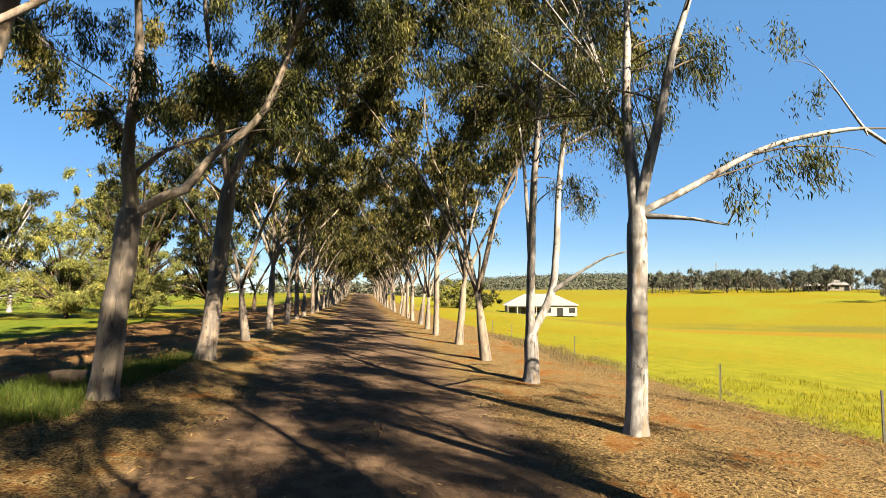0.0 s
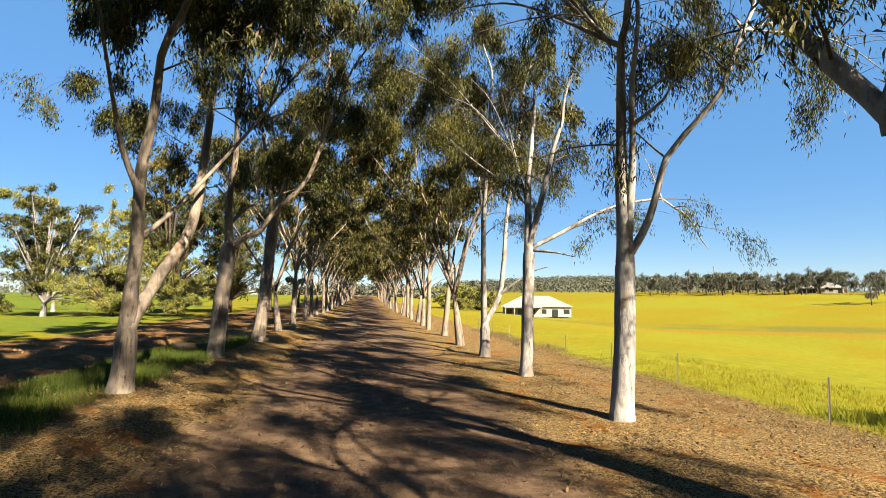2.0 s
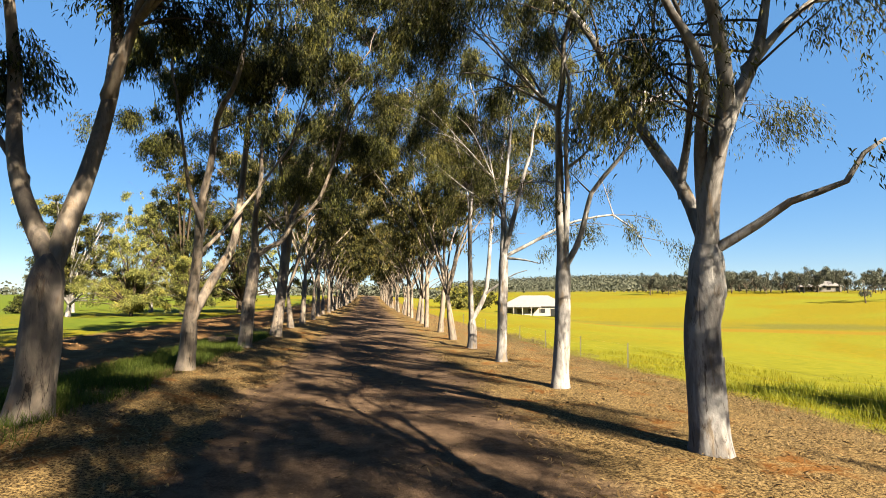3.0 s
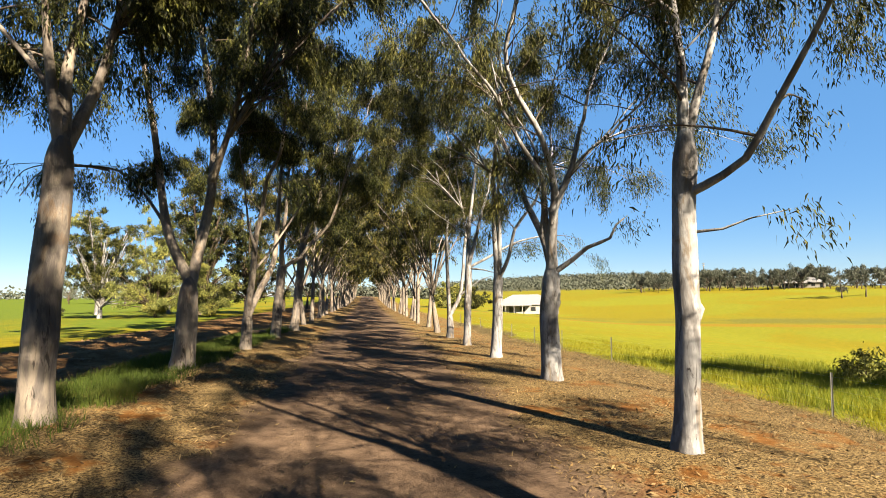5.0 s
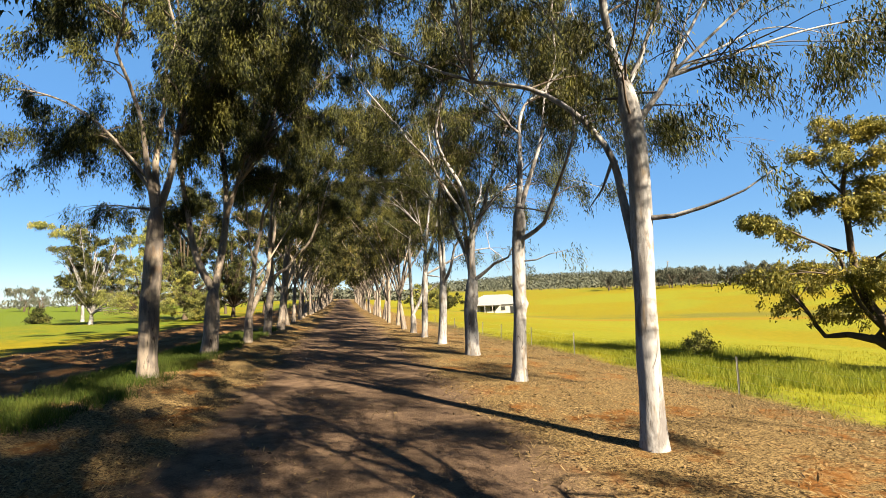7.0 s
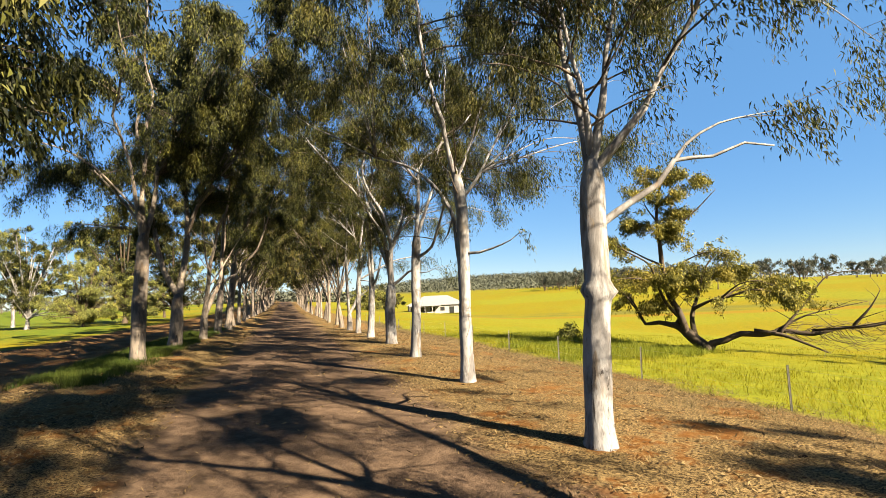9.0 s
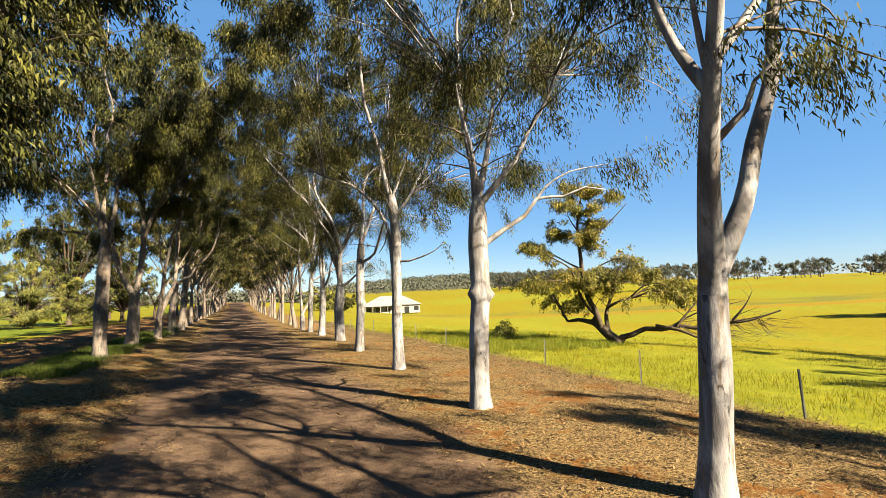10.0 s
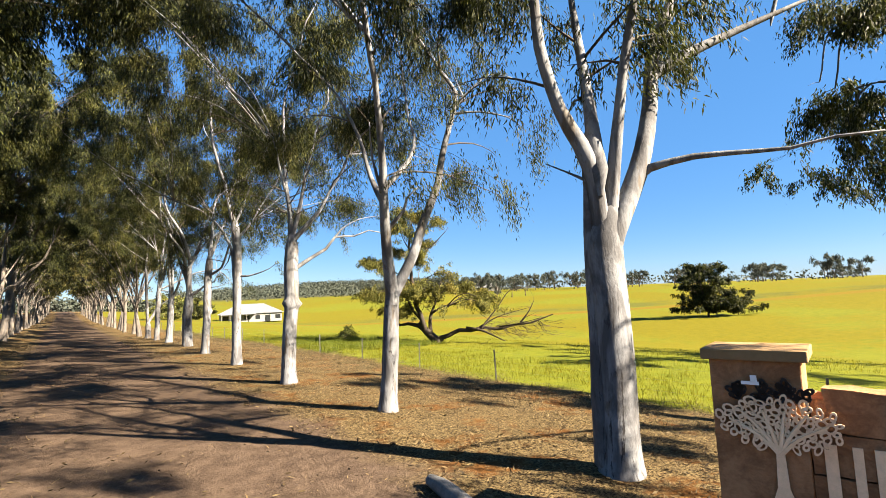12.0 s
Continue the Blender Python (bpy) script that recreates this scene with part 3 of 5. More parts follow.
g.build("gum_tree", 4.66, -9.6, "straight grey-white gum with a long side limb", BARK, LEAF, group=ROW)
g = Gum(16, top=17, low=4.6, dense=1.55, spread=1.50, per_spray=28, thin=0.1, leaf=0.72, wide=0.62).knot(2.4, -60, 0.05, 0.12).knot(2.15, 0, 0.06, 0.12)
g.limb(0.283, (0.00, -0.00, 0.00), (-0.01, 0.01, 1.04), (-0.01, 0.01, 1.90), (0.05, -0.03, 2.51), (0.09, -0.07, 3.31))
g.limb(0.177, (0.08, -0.06, 3.13), (-0.00, -0.35, 4.06), (-0.04, -0.80, 5.22), (-0.33, -1.03, 6.28), (-0.50, -1.10, 6.72))
g.limb(0.115, (-0.10, -0.75, 4.72), (0.17, -0.82, 5.31), (0.44, -0.88, 5.90), (0.73, -0.86, 6.99))
g.limb(0.075, (0.33, -0.80, 5.67), (0.93, -0.99, 6.40), (1.49, -1.22, 6.83))
g.limb(0.115, (0.06, -0.05, 3.22), (-0.01, 0.32, 4.10), (-0.24, 0.87, 5.11), (-0.45, 1.39, 6.14), (-0.67, 2.03, 7.57), (-1.10, 2.67, 8.77), (-1.72, 3.12, 9.25))
g.limb(0.116, (0.08, -0.06, 3.49), (-0.18, -0.37, 4.49), (-0.40, -0.82, 5.61), (-0.91, -0.91, 6.38), (-1.15, -0.97, 6.74))
g.limb(0.066, (-0.04, 0.34, 4.20), (-0.10, -0.03, 5.04), (-0.27, -0.35, 5.92), (-0.56, -0.55, 6.70))
g.limb(0.097, (0.14, -0.10, 3.04), (0.54, -0.56, 3.39), (0.82, -0.88, 3.69), (1.25, -1.36, 3.89), (1.36, -1.53, 4.24), (1.50, -1.70, 4.39))
g.reach(4.6, 0.5, 7.4)
g.reach(4.0, -1.4, 8.8)
g.reach(-3.4, -0.6, 9.6)
g.reach(-4.2, 1.4, 11.2)
g.reach(-1.6, 0.6, 9.8)
g.reach(6.2, -0.8, 6.8)
g.build("gum_tree", 5.06, -3.0, "stout white gum with wrinkled bark collar and spreading limbs", BARK, LEAF, group=ROW)
g = Gum(17, top=17, low=4.4, dense=1.35, spread=1.50, per_spray=34, thin=0.1, leaf=0.72, wide=0.62)
g.limb(0.218, (-0.00, -0.00, 0.00), (0.06, -0.04, 0.89), (0.10, -0.07, 1.80), (0.15, -0.10, 3.37))
g.limb(0.159, (0.14, -0.09, 3.23), (0.02, -0.27, 4.75), (-0.04, -0.44, 5.93), (-0.11, -0.63, 7.26))
g.limb(0.094, (0.18, -0.12, 3.46), (0.15, -0.47, 4.99), (0.04, -0.71, 6.28), (0.04, -0.91, 7.10))
g.limb(0.089, (0.18, -0.12, 3.14), (0.48, -0.43, 3.89), (0.69, -0.74, 5.02), (0.93, -0.96, 5.41), (1.36, -1.38, 6.06), (1.56, -1.62, 6.81))
g.limb(0.046, (0.12, -0.54, 5.71), (0.46, -1.10, 6.03), (0.55, -1.48, 6.54))
g.reach(4.4, -0.6, 7.4)
g.reach(3.6, 1.2, 8.8)
g.reach(-3.2, 1.2, 8.8)
g.reach(-4.4, -0.8, 10.6)
g.reach(-1.6, 0.6, 9.8)
g.reach(-5.0, 0.4, 11.6)
g.reach(6.2, -0.8, 6.8)
g.build("gum_tree", 4.87, 2.5, "tall pale gum with a curved side stem", BARK, LEAF, group=ROW)
g = Gum(18, top=17, low=4.2, dense=1.35, spread=1.50, per_spray=34, thin=0.1, leaf=0.72, wide=0.62)
g.limb(0.203, (-0.00, -0.00, 0.00), (0.03, -0.02, 1.10), (0.06, -0.04, 2.12), (0.13, -0.08, 4.21))
g.limb(0.137, (0.11, -0.07, 3.99), (0.30, 0.47, 5.92), (0.62, 0.90, 7.83), (0.81, 1.16, 9.03))
g.limb(0.116, (0.14, -0.08, 4.10), (0.58, -0.14, 5.72), (0.91, -0.17, 7.07), (1.27, -0.25, 8.21))
g.limb(0.056, (0.35, 0.44, 5.10), (0.12, 0.98, 6.95), (0.01, 1.23, 7.82), (-0.09, 1.52, 8.89))
g.limb(0.040, (0.33, 0.46, 5.43), (-0.53, 0.49, 6.23), (-1.44, 0.55, 6.89), (-2.35, 0.56, 7.63), (-3.25, 0.58, 8.26))
g.limb(0.073, (0.16, -0.09, 3.99), (1.19, -0.27, 4.52), (2.16, -0.43, 5.06), (2.99, -0.60, 5.38), (4.28, -0.89, 5.57), (4.63, -0.97, 5.29))
g.limb(0.058, (0.16, -0.09, 3.95), (0.84, -0.69, 3.81), (1.22, -1.03, 3.67), (1.29, -1.16, 4.04))
g.reach(4.2, 0.6, 7.6)
g.reach(-2.8, -0.8, 8.6)
g.reach(-4.4, 1.0, 10.4)
g.reach(-1.6, 0.6, 9.8)
g.reach(-5.0, 0.4, 11.6)
g.build("gum_tree", 4.92, 8.4, "grey-white gum with a long limb over the pasture", BARK, LEAF, group=ROW)
g = Gum(19, top=17, low=4.0, dense=1.35, spread=1.50, per_spray=34, thin=0.1, leaf=0.72, wide=0.62)
g.limb(0.234, (0.00, 0.00, -0.00), (0.03, -0.01, 0.77), (0.02, -0.01, 1.60))
g.limb(0.135, (-0.01, 0.00, 1.44), (-0.18, -0.66, 3.26), (-0.38, -1.56, 5.54), (-0.34, -2.00, 7.76), (-0.24, -2.04, 9.66))
g.limb(0.126, (0.05, -0.02, 1.44), (0.66, -0.04, 2.61), (0.91, 0.08, 4.00), (1.15, 0.31, 6.18), (1.57, 0.50, 8.49), (2.02, 0.68, 10.94))
g.limb(0.065, (-0.18, -0.66, 3.26), (-0.04, 0.33, 7.05), (-0.19, 0.94, 9.13), (-0.62, 1.78, 11.70))
g.limb(0.077, (0.61, -0.02, 2.61), (1.43, -0.56, 3.28), (2.04, -0.95, 3.68), (2.50, -1.23, 3.82))
g.reach(4.0, -0.6, 7.8)
g.reach(-3.0, 0.8, 9.2)
g.reach(-4.0, -1.2, 11.0)
g.reach(-1.6, 0.6, 9.8)
g.reach(-5.0, 0.4, 11.6)
g.build("gum_tree", 4.99, 14.2, "low-forked pale gum on littered verge", BARK, LEAF, group=ROW)
# the row by the green field
g = Gum(21, top=20, low=8.0, dense=2.5, spread=1.3, leaf=0.8, per_spray=44, thin=0.2, wide=0.7)
g.limb(0.261, (0.00, 0.00, 0.00), (0.01, 0.00, 1.74), (0.07, 0.04, 3.28), (0.12, 0.07, 4.90))
g.limb(0.119, (0.11, 0.06, 4.64), (-0.16, 0.09, 6.14), (-0.35, 0.14, 7.43))
g.limb(0.134, (0.13, 0.08, 4.69), (-0.04, 0.37, 6.27), (-0.03, 0.75, 7.84))
g.limb(0.119, (0.15, 0.09, 4.65), (0.30, 0.83, 6.40), (0.28, 1.47, 8.31))
g.low, g.dense = 6.0, 1.9
g.limb(0.07, (0.1, 0.1, 5.2), (-1.5, 1.8, 7.0), (-3.0, 3.8, 8.4), (-3.9, 5.0, 8.6), (-4.3, 5.6, 8.0), grow=False)
g.limb(0.045, (-2.6, 3.3, 8.1), (-4.2, 4.2, 8.4), (-5.2, 4.8, 8.2), (-5.6, 5.1, 7.4), grow=False)
g.limb(0.045, (-2.2, 2.8, 7.7), (-2.8, 4.6, 8.4), (-3.1, 5.6, 8.6), (-3.3, 6.0, 8.0), grow=False)
g.limb(0.05, (0.05, 0.1, 5.6), (-2.0, 0.4, 7.8), (-4.2, 0.8, 8.6), (-6.2, 1.0, 8.0), grow=False)
g.reach(3.4, 0.6, 9.4)
g.reach(4.6, -0.8, 11.2)
g.reach(4.2, -2.2, 12.8)
g.reach(5.4, 0.8, 13.8)
g.reach(2.6, 1.2, 15.0)
g.reach(6.6, -1.0, 14.2)
g.reach(7.2, 1.6, 15.4)
g.reach(5.8, -3.2, 12.6)
g.reach(6.8, -2.6, 15.6)
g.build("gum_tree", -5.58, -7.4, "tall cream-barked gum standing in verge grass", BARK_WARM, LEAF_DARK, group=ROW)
g = Gum(22, top=20, low=7.0, dense=2.5, spread=1.3, leaf=0.8, per_spray=44, thin=0.2, wide=0.7)
g.limb(0.317, (0.00, -0.00, 0.00), (0.05, 0.02, 1.02), (0.12, 0.04, 2.70))
g.limb(0.153, (0.11, 0.04, 2.53), (-0.72, 0.39, 4.29), (-1.27, 0.95, 6.58), (-1.72, 1.00, 9.04), (-2.01, 0.90, 10.90))
g.limb(0.170, (0.15, 0.05, 2.45), (0.35, 1.09, 5.72), (0.12, 1.63, 8.40), (-0.30, 1.48, 11.36), (-0.49, 1.42, 12.33))
g.limb(0.112, (0.34, 1.09, 5.91), (1.09, 0.71, 8.10), (1.59, 0.25, 10.22), (1.81, -0.09, 11.58))
g.limb(0.065, (1.04, 0.69, 8.28), (1.88, 0.67, 9.09), (3.33, 0.58, 10.71))
g.low = 5.4
g.limb(0.06, (-0.6, 0.45, 4.1), (-2.0, 0.6, 5.9), (-3.4, 0.7, 6.2), (-4.4, 0.6, 6.0), (-4.9, 0.5, 5.2), grow=False)
g.limb(0.04, (-2.6, 0.65, 6.1), (-4.2, 1.2, 6.4), (-5.4, 1.4, 6.2), (-5.8, 1.3, 5.4), grow=False)
g.reach(3.4, 0.6, 9.4)
g.reach(4.6, -0.8, 11.2)
g.reach(6.4, -0.6, 15.4)
g.reach(5.6, 1.4, 17.0)
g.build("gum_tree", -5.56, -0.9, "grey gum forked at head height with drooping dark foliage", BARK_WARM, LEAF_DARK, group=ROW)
g = Gum(23, top=20, low=6.2, dense=2.5, spread=1.3, leaf=0.9, per_spray=34, thin=0.2, wide=0.7)
g.limb(0.222, (0.00, -0.00, 0.00), (0.03, 0.02, 0.68), (0.06, 0.03, 1.55))
g.limb(0.157, (0.05, 0.03, 1.35), (0.29, -0.35, 2.90), (0.49, -0.78, 4.45), (0.75, -1.03, 5.52), (0.95, -1.34, 6.61))
g.limb(0.148, (0.08, 0.04, 1.40), (0.44, 0.59, 2.48), (0.81, 1.15, 3.55), (0.87, 1.67, 5.25), (0.93, 2.16, 7.97), (1.11, 2.26, 8.87))
g.limb(0.053, (0.29, -0.35, 3.09), (0.78, 0.38, 3.96), (1.72, 1.84, 6.00), (2.93, 3.19, 8.56), (4.01, 3.75, 10.11))
g.limb(0.065, (0.49, -0.78, 3.97), (0.33, -1.24, 4.75), (0.30, -1.74, 5.76), (0.30, -1.93, 6.17))
g.reach(3.4, 0.6, 9.4)
g.reach(4.6, -0.8, 11.2)
g.build("gum_tree", -5.06, 4.6, "gum with two leaning stems and dark stained bark", BARK_WARM, LEAF_DARK, group=ROW)
g = Gum(24, top=20, low=5.6, dense=2.5, spread=1.3, leaf=0.9, per_spray=34, thin=0.2, wide=0.7)
g.limb(0.255, (-0.00, 0.00, -0.00), (0.10, 0.05, 1.51), (0.22, 0.10, 2.88), (0.27, 0.12, 3.94))
g.limb(0.146, (0.28, 0.12, 3.70), (0.29, -0.22, 5.03), (0.55, -0.56, 6.67), (0.60, -0.83, 7.69))
g.limb(0.111, (0.26, 0.11, 3.58), (0.80, 0.25, 4.04), (1.21, 0.36, 4.26), (1.73, 0.45, 5.06), (2.73, 0.66, 6.23), (3.56, 0.63, 8.61))
g.limb(0.064, (0.23, 0.10, 4.41), (0.86, 0.26, 5.09), (1.48, 0.44, 5.43))
g.limb(0.040, (0.28, -0.23, 5.14), (-0.01, -0.55, 5.59), (-0.35, -0.85, 5.45), (-0.67, -1.12, 5.33))
g.reach(3.4, 0.6, 9.4)
g.reach(4.6, -0.8, 11.2)
g.build("gum_tree", -5.00, 10.85, "leaning gum with a dark seam down its trunk", BARK_WARM, LEAF_DARK, group=ROW)
g = Gum(25, top=20, low=5.6, dense=2.5, spread=1.3, leaf=0.9, per_spray=34, thin=0.2, wide=0.7)
g.limb(0.282, (0.00, 0.00, 0.00), (0.23, 0.07, 2.42), (0.48, 0.13, 5.85))
g.limb(0.124, (0.47, 0.13, 5.56), (0.32, -0.31, 7.26), (-0.01, -1.15, 10.29), (-0.06, -1.40, 11.27))
g.limb(0.162, (0.48, 0.14, 5.65), (0.87, 0.48, 7.14), (1.47, 0.97, 9.21), (2.50, 1.77, 12.57))
g.limb(0.098, (0.87, 0.48, 7.04), (1.25, 1.20, 8.65), (2.09, 2.10, 10.17))
g.limb(0.066, (0.43, 0.12, 5.26), (0.07, -0.11, 5.59), (-0.31, -0.38, 6.07))
g.reach(3.4, 0.6, 9.4)
g.reach(4.6, -0.8, 11.2)
g.build("gum_tree", -4.90, 17.0, "leaning grey gum in leaf litter", BARK_WARM, LEAF_DARK, group=ROW)


def grown(seed, fork, stems, lean, trunk_r, **kw):
    """A gum with a single trunk that parts into a few rising stems."""
    g = Gum(seed, **kw)
    r = random.Random(seed * 7 + 1)
    a0 = r.uniform(0, 6.28)
    bx, by = lean * math.cos(a0), lean * math.sin(a0)
    g.limb(trunk_r, (0, 0, 0), (bx * 0.3, by * 0.3, fork * 0.5), (bx * 0.6, by * 0.6, fork))
    for i in range(stems):
        a = a0 + 6.28 * i / stems + r.uniform(-0.5, 0.5)
        s = r.uniform(0.5, 1.1)
        x, y = bx * 0.6, by * 0.6
        p = [(x, y, fork - 0.15)]
        for k in range(3):
            x += s * math.cos(a) * (0.7 + 0.25 * k)
            y += s * math.sin(a) * (0.7 + 0.25 * k)
            p.append((x, y, fork + 1.3 + 1.5 * k + r.uniform(-0.3, 0.3)))
        g.limb(trunk_r * r.uniform(0.45, 0.65), *p, grow=True)
    a = r.uniform(0, 6.28)
    z = fork + r.uniform(0.3, 1.2)
    g.limb(trunk_r * 0.3, (bx * 0.6, by * 0.6, fork - 0.1), (1.2 * math.cos(a), 1.2 * math.sin(a), z + 0.6), (2.8 * math.cos(a), 2.8 * math.sin(a), z + 1.3), (4.0 * math.cos(a), 4.0 * math.sin(a), z + 1.2), grow=False)
    return g


def plant_rows():
    """The avenue goes on towards its far end: a few kinds of gum, repeated with a turn."""
    r = random.Random(5)
    kinds = {}
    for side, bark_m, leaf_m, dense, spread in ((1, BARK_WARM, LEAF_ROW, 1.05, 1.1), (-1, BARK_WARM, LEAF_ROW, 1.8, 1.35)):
        for k in range(8):
            far = dict(top=17, low=5.7, leaf=1.3, per_spray=11, wide=1.3, sides=8) if k < 4 else dict(top=17, low=5.7, leaf=2.6, per_spray=4, wide=1.3, sides=6)
            dense *= 1.0 if k != 4 else 0.58
            kinds[side, k] = (grown(40 + 10 * side + k, (3.8, 2.6, 4.8, 3.4)[k % 4], (5, 4, 5, 5)[k % 4], (0.3, 0.6, 0.2, 0.5)[k % 4], 0.19, dense=dense, spread=spread, **far), bark_m, leaf_m)
    made = {}
    for side, x0, y in ((1, 4.85, 19.2), (-1, -5.1, 23.4)):
        i = 0
        while y < 205:
            x = x0 + r.uniform(-0.2, 0.2)
            k = (side, (i * 3 + r.randrange(2)) % 4 + (4 if y > 75 else 0))
            m = pose(x, y, float(height(x, y)) - 0.03, 0, 0, r.uniform(0, 360)) @ Matrix.Scale(r.uniform(0.9, 1.08), 4)
            if k not in made:
                g, bark_m, leaf_m = kinds[k]
                made[k] = g.build("gum_tree", x, y, "pale-trunked gum in the long row beside the drive", bark_m, leaf_m, group=ROW)
                made[k].matrix_basis = m
            else:
                ob = copy_thing(made[k], Matrix())
                ob.matrix_basis = m
            y += r.uniform(5.4, 6.3)
            i += 1


plant_rows()
# behind the walk: a tree whose limbs hang over the drive, and the paddock trees that shade the pasture
g = grown(71, 3.4, 5, 0.4, 0.25, top=18.5, low=4.2, dense=4.2, spread=1.35, leaf=0.9, per_spray=19, thin=0.1, wide=0.9)
g.gaps = -0.3
for x, y, z in ((2.6, 0.6, 9.0), (2.6, -2.0, 10.6), (2.6, 2.6, 9.6), (-3.0, 1.6, 9.4), (5.4, 0.4, 10.4), (6.6, 2.4, 11.6), (6.0, -1.4, 12.0), (7.2, 0.8, 12.0), (7.6, 3.4, 13.2), (4.6, 4.2, 12.8)):
    g.limb(0.09, (0.3, 0.1, 3.6), (x * 0.3, y * 0.3, z * 0.66), (x * 0.65, y * 0.7, z * 0.95), (x, y, z), grow=False)
g.build("gum_tree", -6.4, -21.0, "gum overhanging the drive with dense foliage", BARK_WARM, LEAF_DARK, group=ROW)


g = grown(73, 3.0, 6, 0.3, 0.26, top=13, low=5.0, dense=1.2, spread=1.2, leaf=0.62, per_spray=60, thin=0.4, wide=0.9)
g.build("gum_tree", 4.2, -42.0, "spreading pale gum beyond the end of the sign wall", BARK, LEAF_DARK, group=ROW)
g = Gum(74, top=11, low=4.6, dense=2.4, spread=0.9, leaf=0.7, per_spray=70, wide=0.9)
g.limb(0.2, (0, 0, 0), (0, 0.2, 2.2), (-0.1, 0.4, 4.0))
# the last limb is out of view, added to shade the trunk by the sign
for x, y, z in ((0.6, 4.2, 8.6), (2.2, 4.8, 9.4), (1.4, 4.2, 7.4), (-4.0, -1.0, 7.4)):
    g.limb(0.08, (-0.1, 0.4, 3.9), (x * 0.4, 0.4 + y * 0.4, z * 0.8), (x, y, z), (x * 1.05, y * 1.12, z - 1.3), grow=False)
g.build("gum_tree", 12.4, -38.6, "young gum with drooping foliage by the fence", BARK, LEAF_DARK)


# ---- the fallen tree in the pasture ----
g = Gum(31, top=9.6, low=1.6, dense=3.3, leaf=0.72, per_spray=50, wide=1.3, spread=0.85, droop=0.5)
g.gaps = -0.1
g.limb(0.275, (0, 0, 0), (-0.45, 0, 0.5), (-0.9, 0.05, 0.95), (-1.4, 0.1, 1.22))
g.limb(0.16, (-1.2, 0.1, 1.1), (-2.0, 0.2, 1.28), (-2.65, 0.3, 1.2), (-2.9, 0.4, 1.6), (-3.1, 0.5, 2.1), (-3.45, 0.6, 2.8), grow=False)
g.limb(0.18, (-0.75, 0, 0.8), (-0.9, -0.2, 1.5), (-1.05, -0.1, 1.95), (-1.4, 0.1, 2.6), (-1.6, 0.2, 3.9), (-1.65, 0.1, 5.2), (-1.7, 0, 6.6), (-1.5, -0.2, 7.8), (-1.2, -0.3, 8.9), grow=False)
g.limb(0.10, (-1.0, 0, 1.5), (-1.6, -0.4, 2.4), (-1.9, -0.6, 3.4), (-2.2, -0.7, 4.3), (-3.2, -0.9, 5.0), (-4.0, -0.9, 5.6), grow=False)
g.limb(0.14, (-0.4, 0.1, 0.7), (-0.45, 0.4, 1.6), (-0.1, 0.6, 2.6), (0.05, 0.7, 3.2), (0.4, 0.8, 4.1), (0.9, 0.9, 4.7), grow=False)
g.limb(0.08, (-0.35, 0.4, 1.95), (0.5, 0, 2.35), (1.2, -0.2, 2.5), (2.2, -0.3, 2.8), (3.1, -0.3, 2.6), (3.7, -0.3, 2.2), grow=False)
g.limb(0.05, (0.9, -0.1, 2.45), (1.7, -0.7, 3.1), (2.5, -0.9, 3.2), (3.2, -0.9, 2.8), grow=False)
g.limb(0.05, (1.0, -0.1, 2.45), (1.9, 0.5, 3.0), (2.9, 0.8, 3.1), (3.5, 0.8, 2.6), grow=False)
g.limb(0.07, (-1.62, 0.1, 5.6), (-0.9, 0.3, 6.0), (-0.5, 0.4, 6.4), (0.3, 0.5, 7.1), (1.1, 0.5, 7.9), grow=False)
g.limb(0.06, (-1.6, 0.2, 4.2), (-2.5, 0.5, 4.7), (-3.4, 0.7, 5.3), (-4.2, 0.7, 5.7), grow=False)
g.limb(0.06, (-1.5, 0.1, 3.6), (-0.6, -0.4, 4.3), (0.5, -0.7, 4.7), (1.3, -0.8, 4.5), grow=False)
g.limb(0.06, (-2.9, 0.4, 1.7), (-3.6, 0.2, 2.8), (-4.3, 0.1, 3.3), grow=False)
g.limb(0.05, (-1.9, -0.6, 3.3), (-2.9, -1.4, 3.6), (-4.0, -1.8, 3.5), grow=False)
g.limb(0.05, (-1.4, 0.1, 2.7), (-2.1, 1.1, 3.6), (-2.9, 2.0, 3.9), grow=False)
g.limb(0.05, (0.0, 0.6, 3.0), (-0.5, -0.3, 3.6), (-0.9, -1.4, 3.7), grow=False)
g.limb(0.05, (0.05, 0.7, 3.2), (0.9, 1.5, 3.6), (1.7, 2.2, 3.7), grow=False)
g.limb(0.05, (-1.7, 0, 6.5), (-2.2, 0.3, 7.4), (-2.4, 0.4, 8.3), grow=False)
g.limb(0.045, (-1.65, 0.05, 6.0), (-2.6, -0.3, 6.5), (-3.2, -0.4, 7.1), grow=False)
g.limb(0.045, (-1.6, -0.1, 7.2), (-0.9, -0.5, 7.9), (-0.5, -0.6, 8.6), grow=False)
# the half that lies in the grass
g.limb(0.30, (0.2, 0, -0.1), (0.45, 0, 0.25), (0.8, -0.05, 0.42), bare=True, grow=False, tip=0.8)
g.limb(0.16, (0.35, 0, 0.25), (0.9, -0.1, 0.42), (1.6, -0.05, 0.72), (2.4, -0.25, 0.70), (3.3, -0.15, 0.86), (4.3, -0.4, 0.74), (5.4, -0.35, 1.0), (6.4, -0.6, 1.1), (7.9, -0.6, 1.6), bare=True, grow=False)
g.limb(0.12, (2.2, -0.2, 0.85), (3.2, -0.6, 0.7), (4.2, -0.9, 0.25), (4.7, -1.0, 0.0), bare=True, grow=False)
g.leafless = True
g.dense, g.spread = 1.4, 0.7
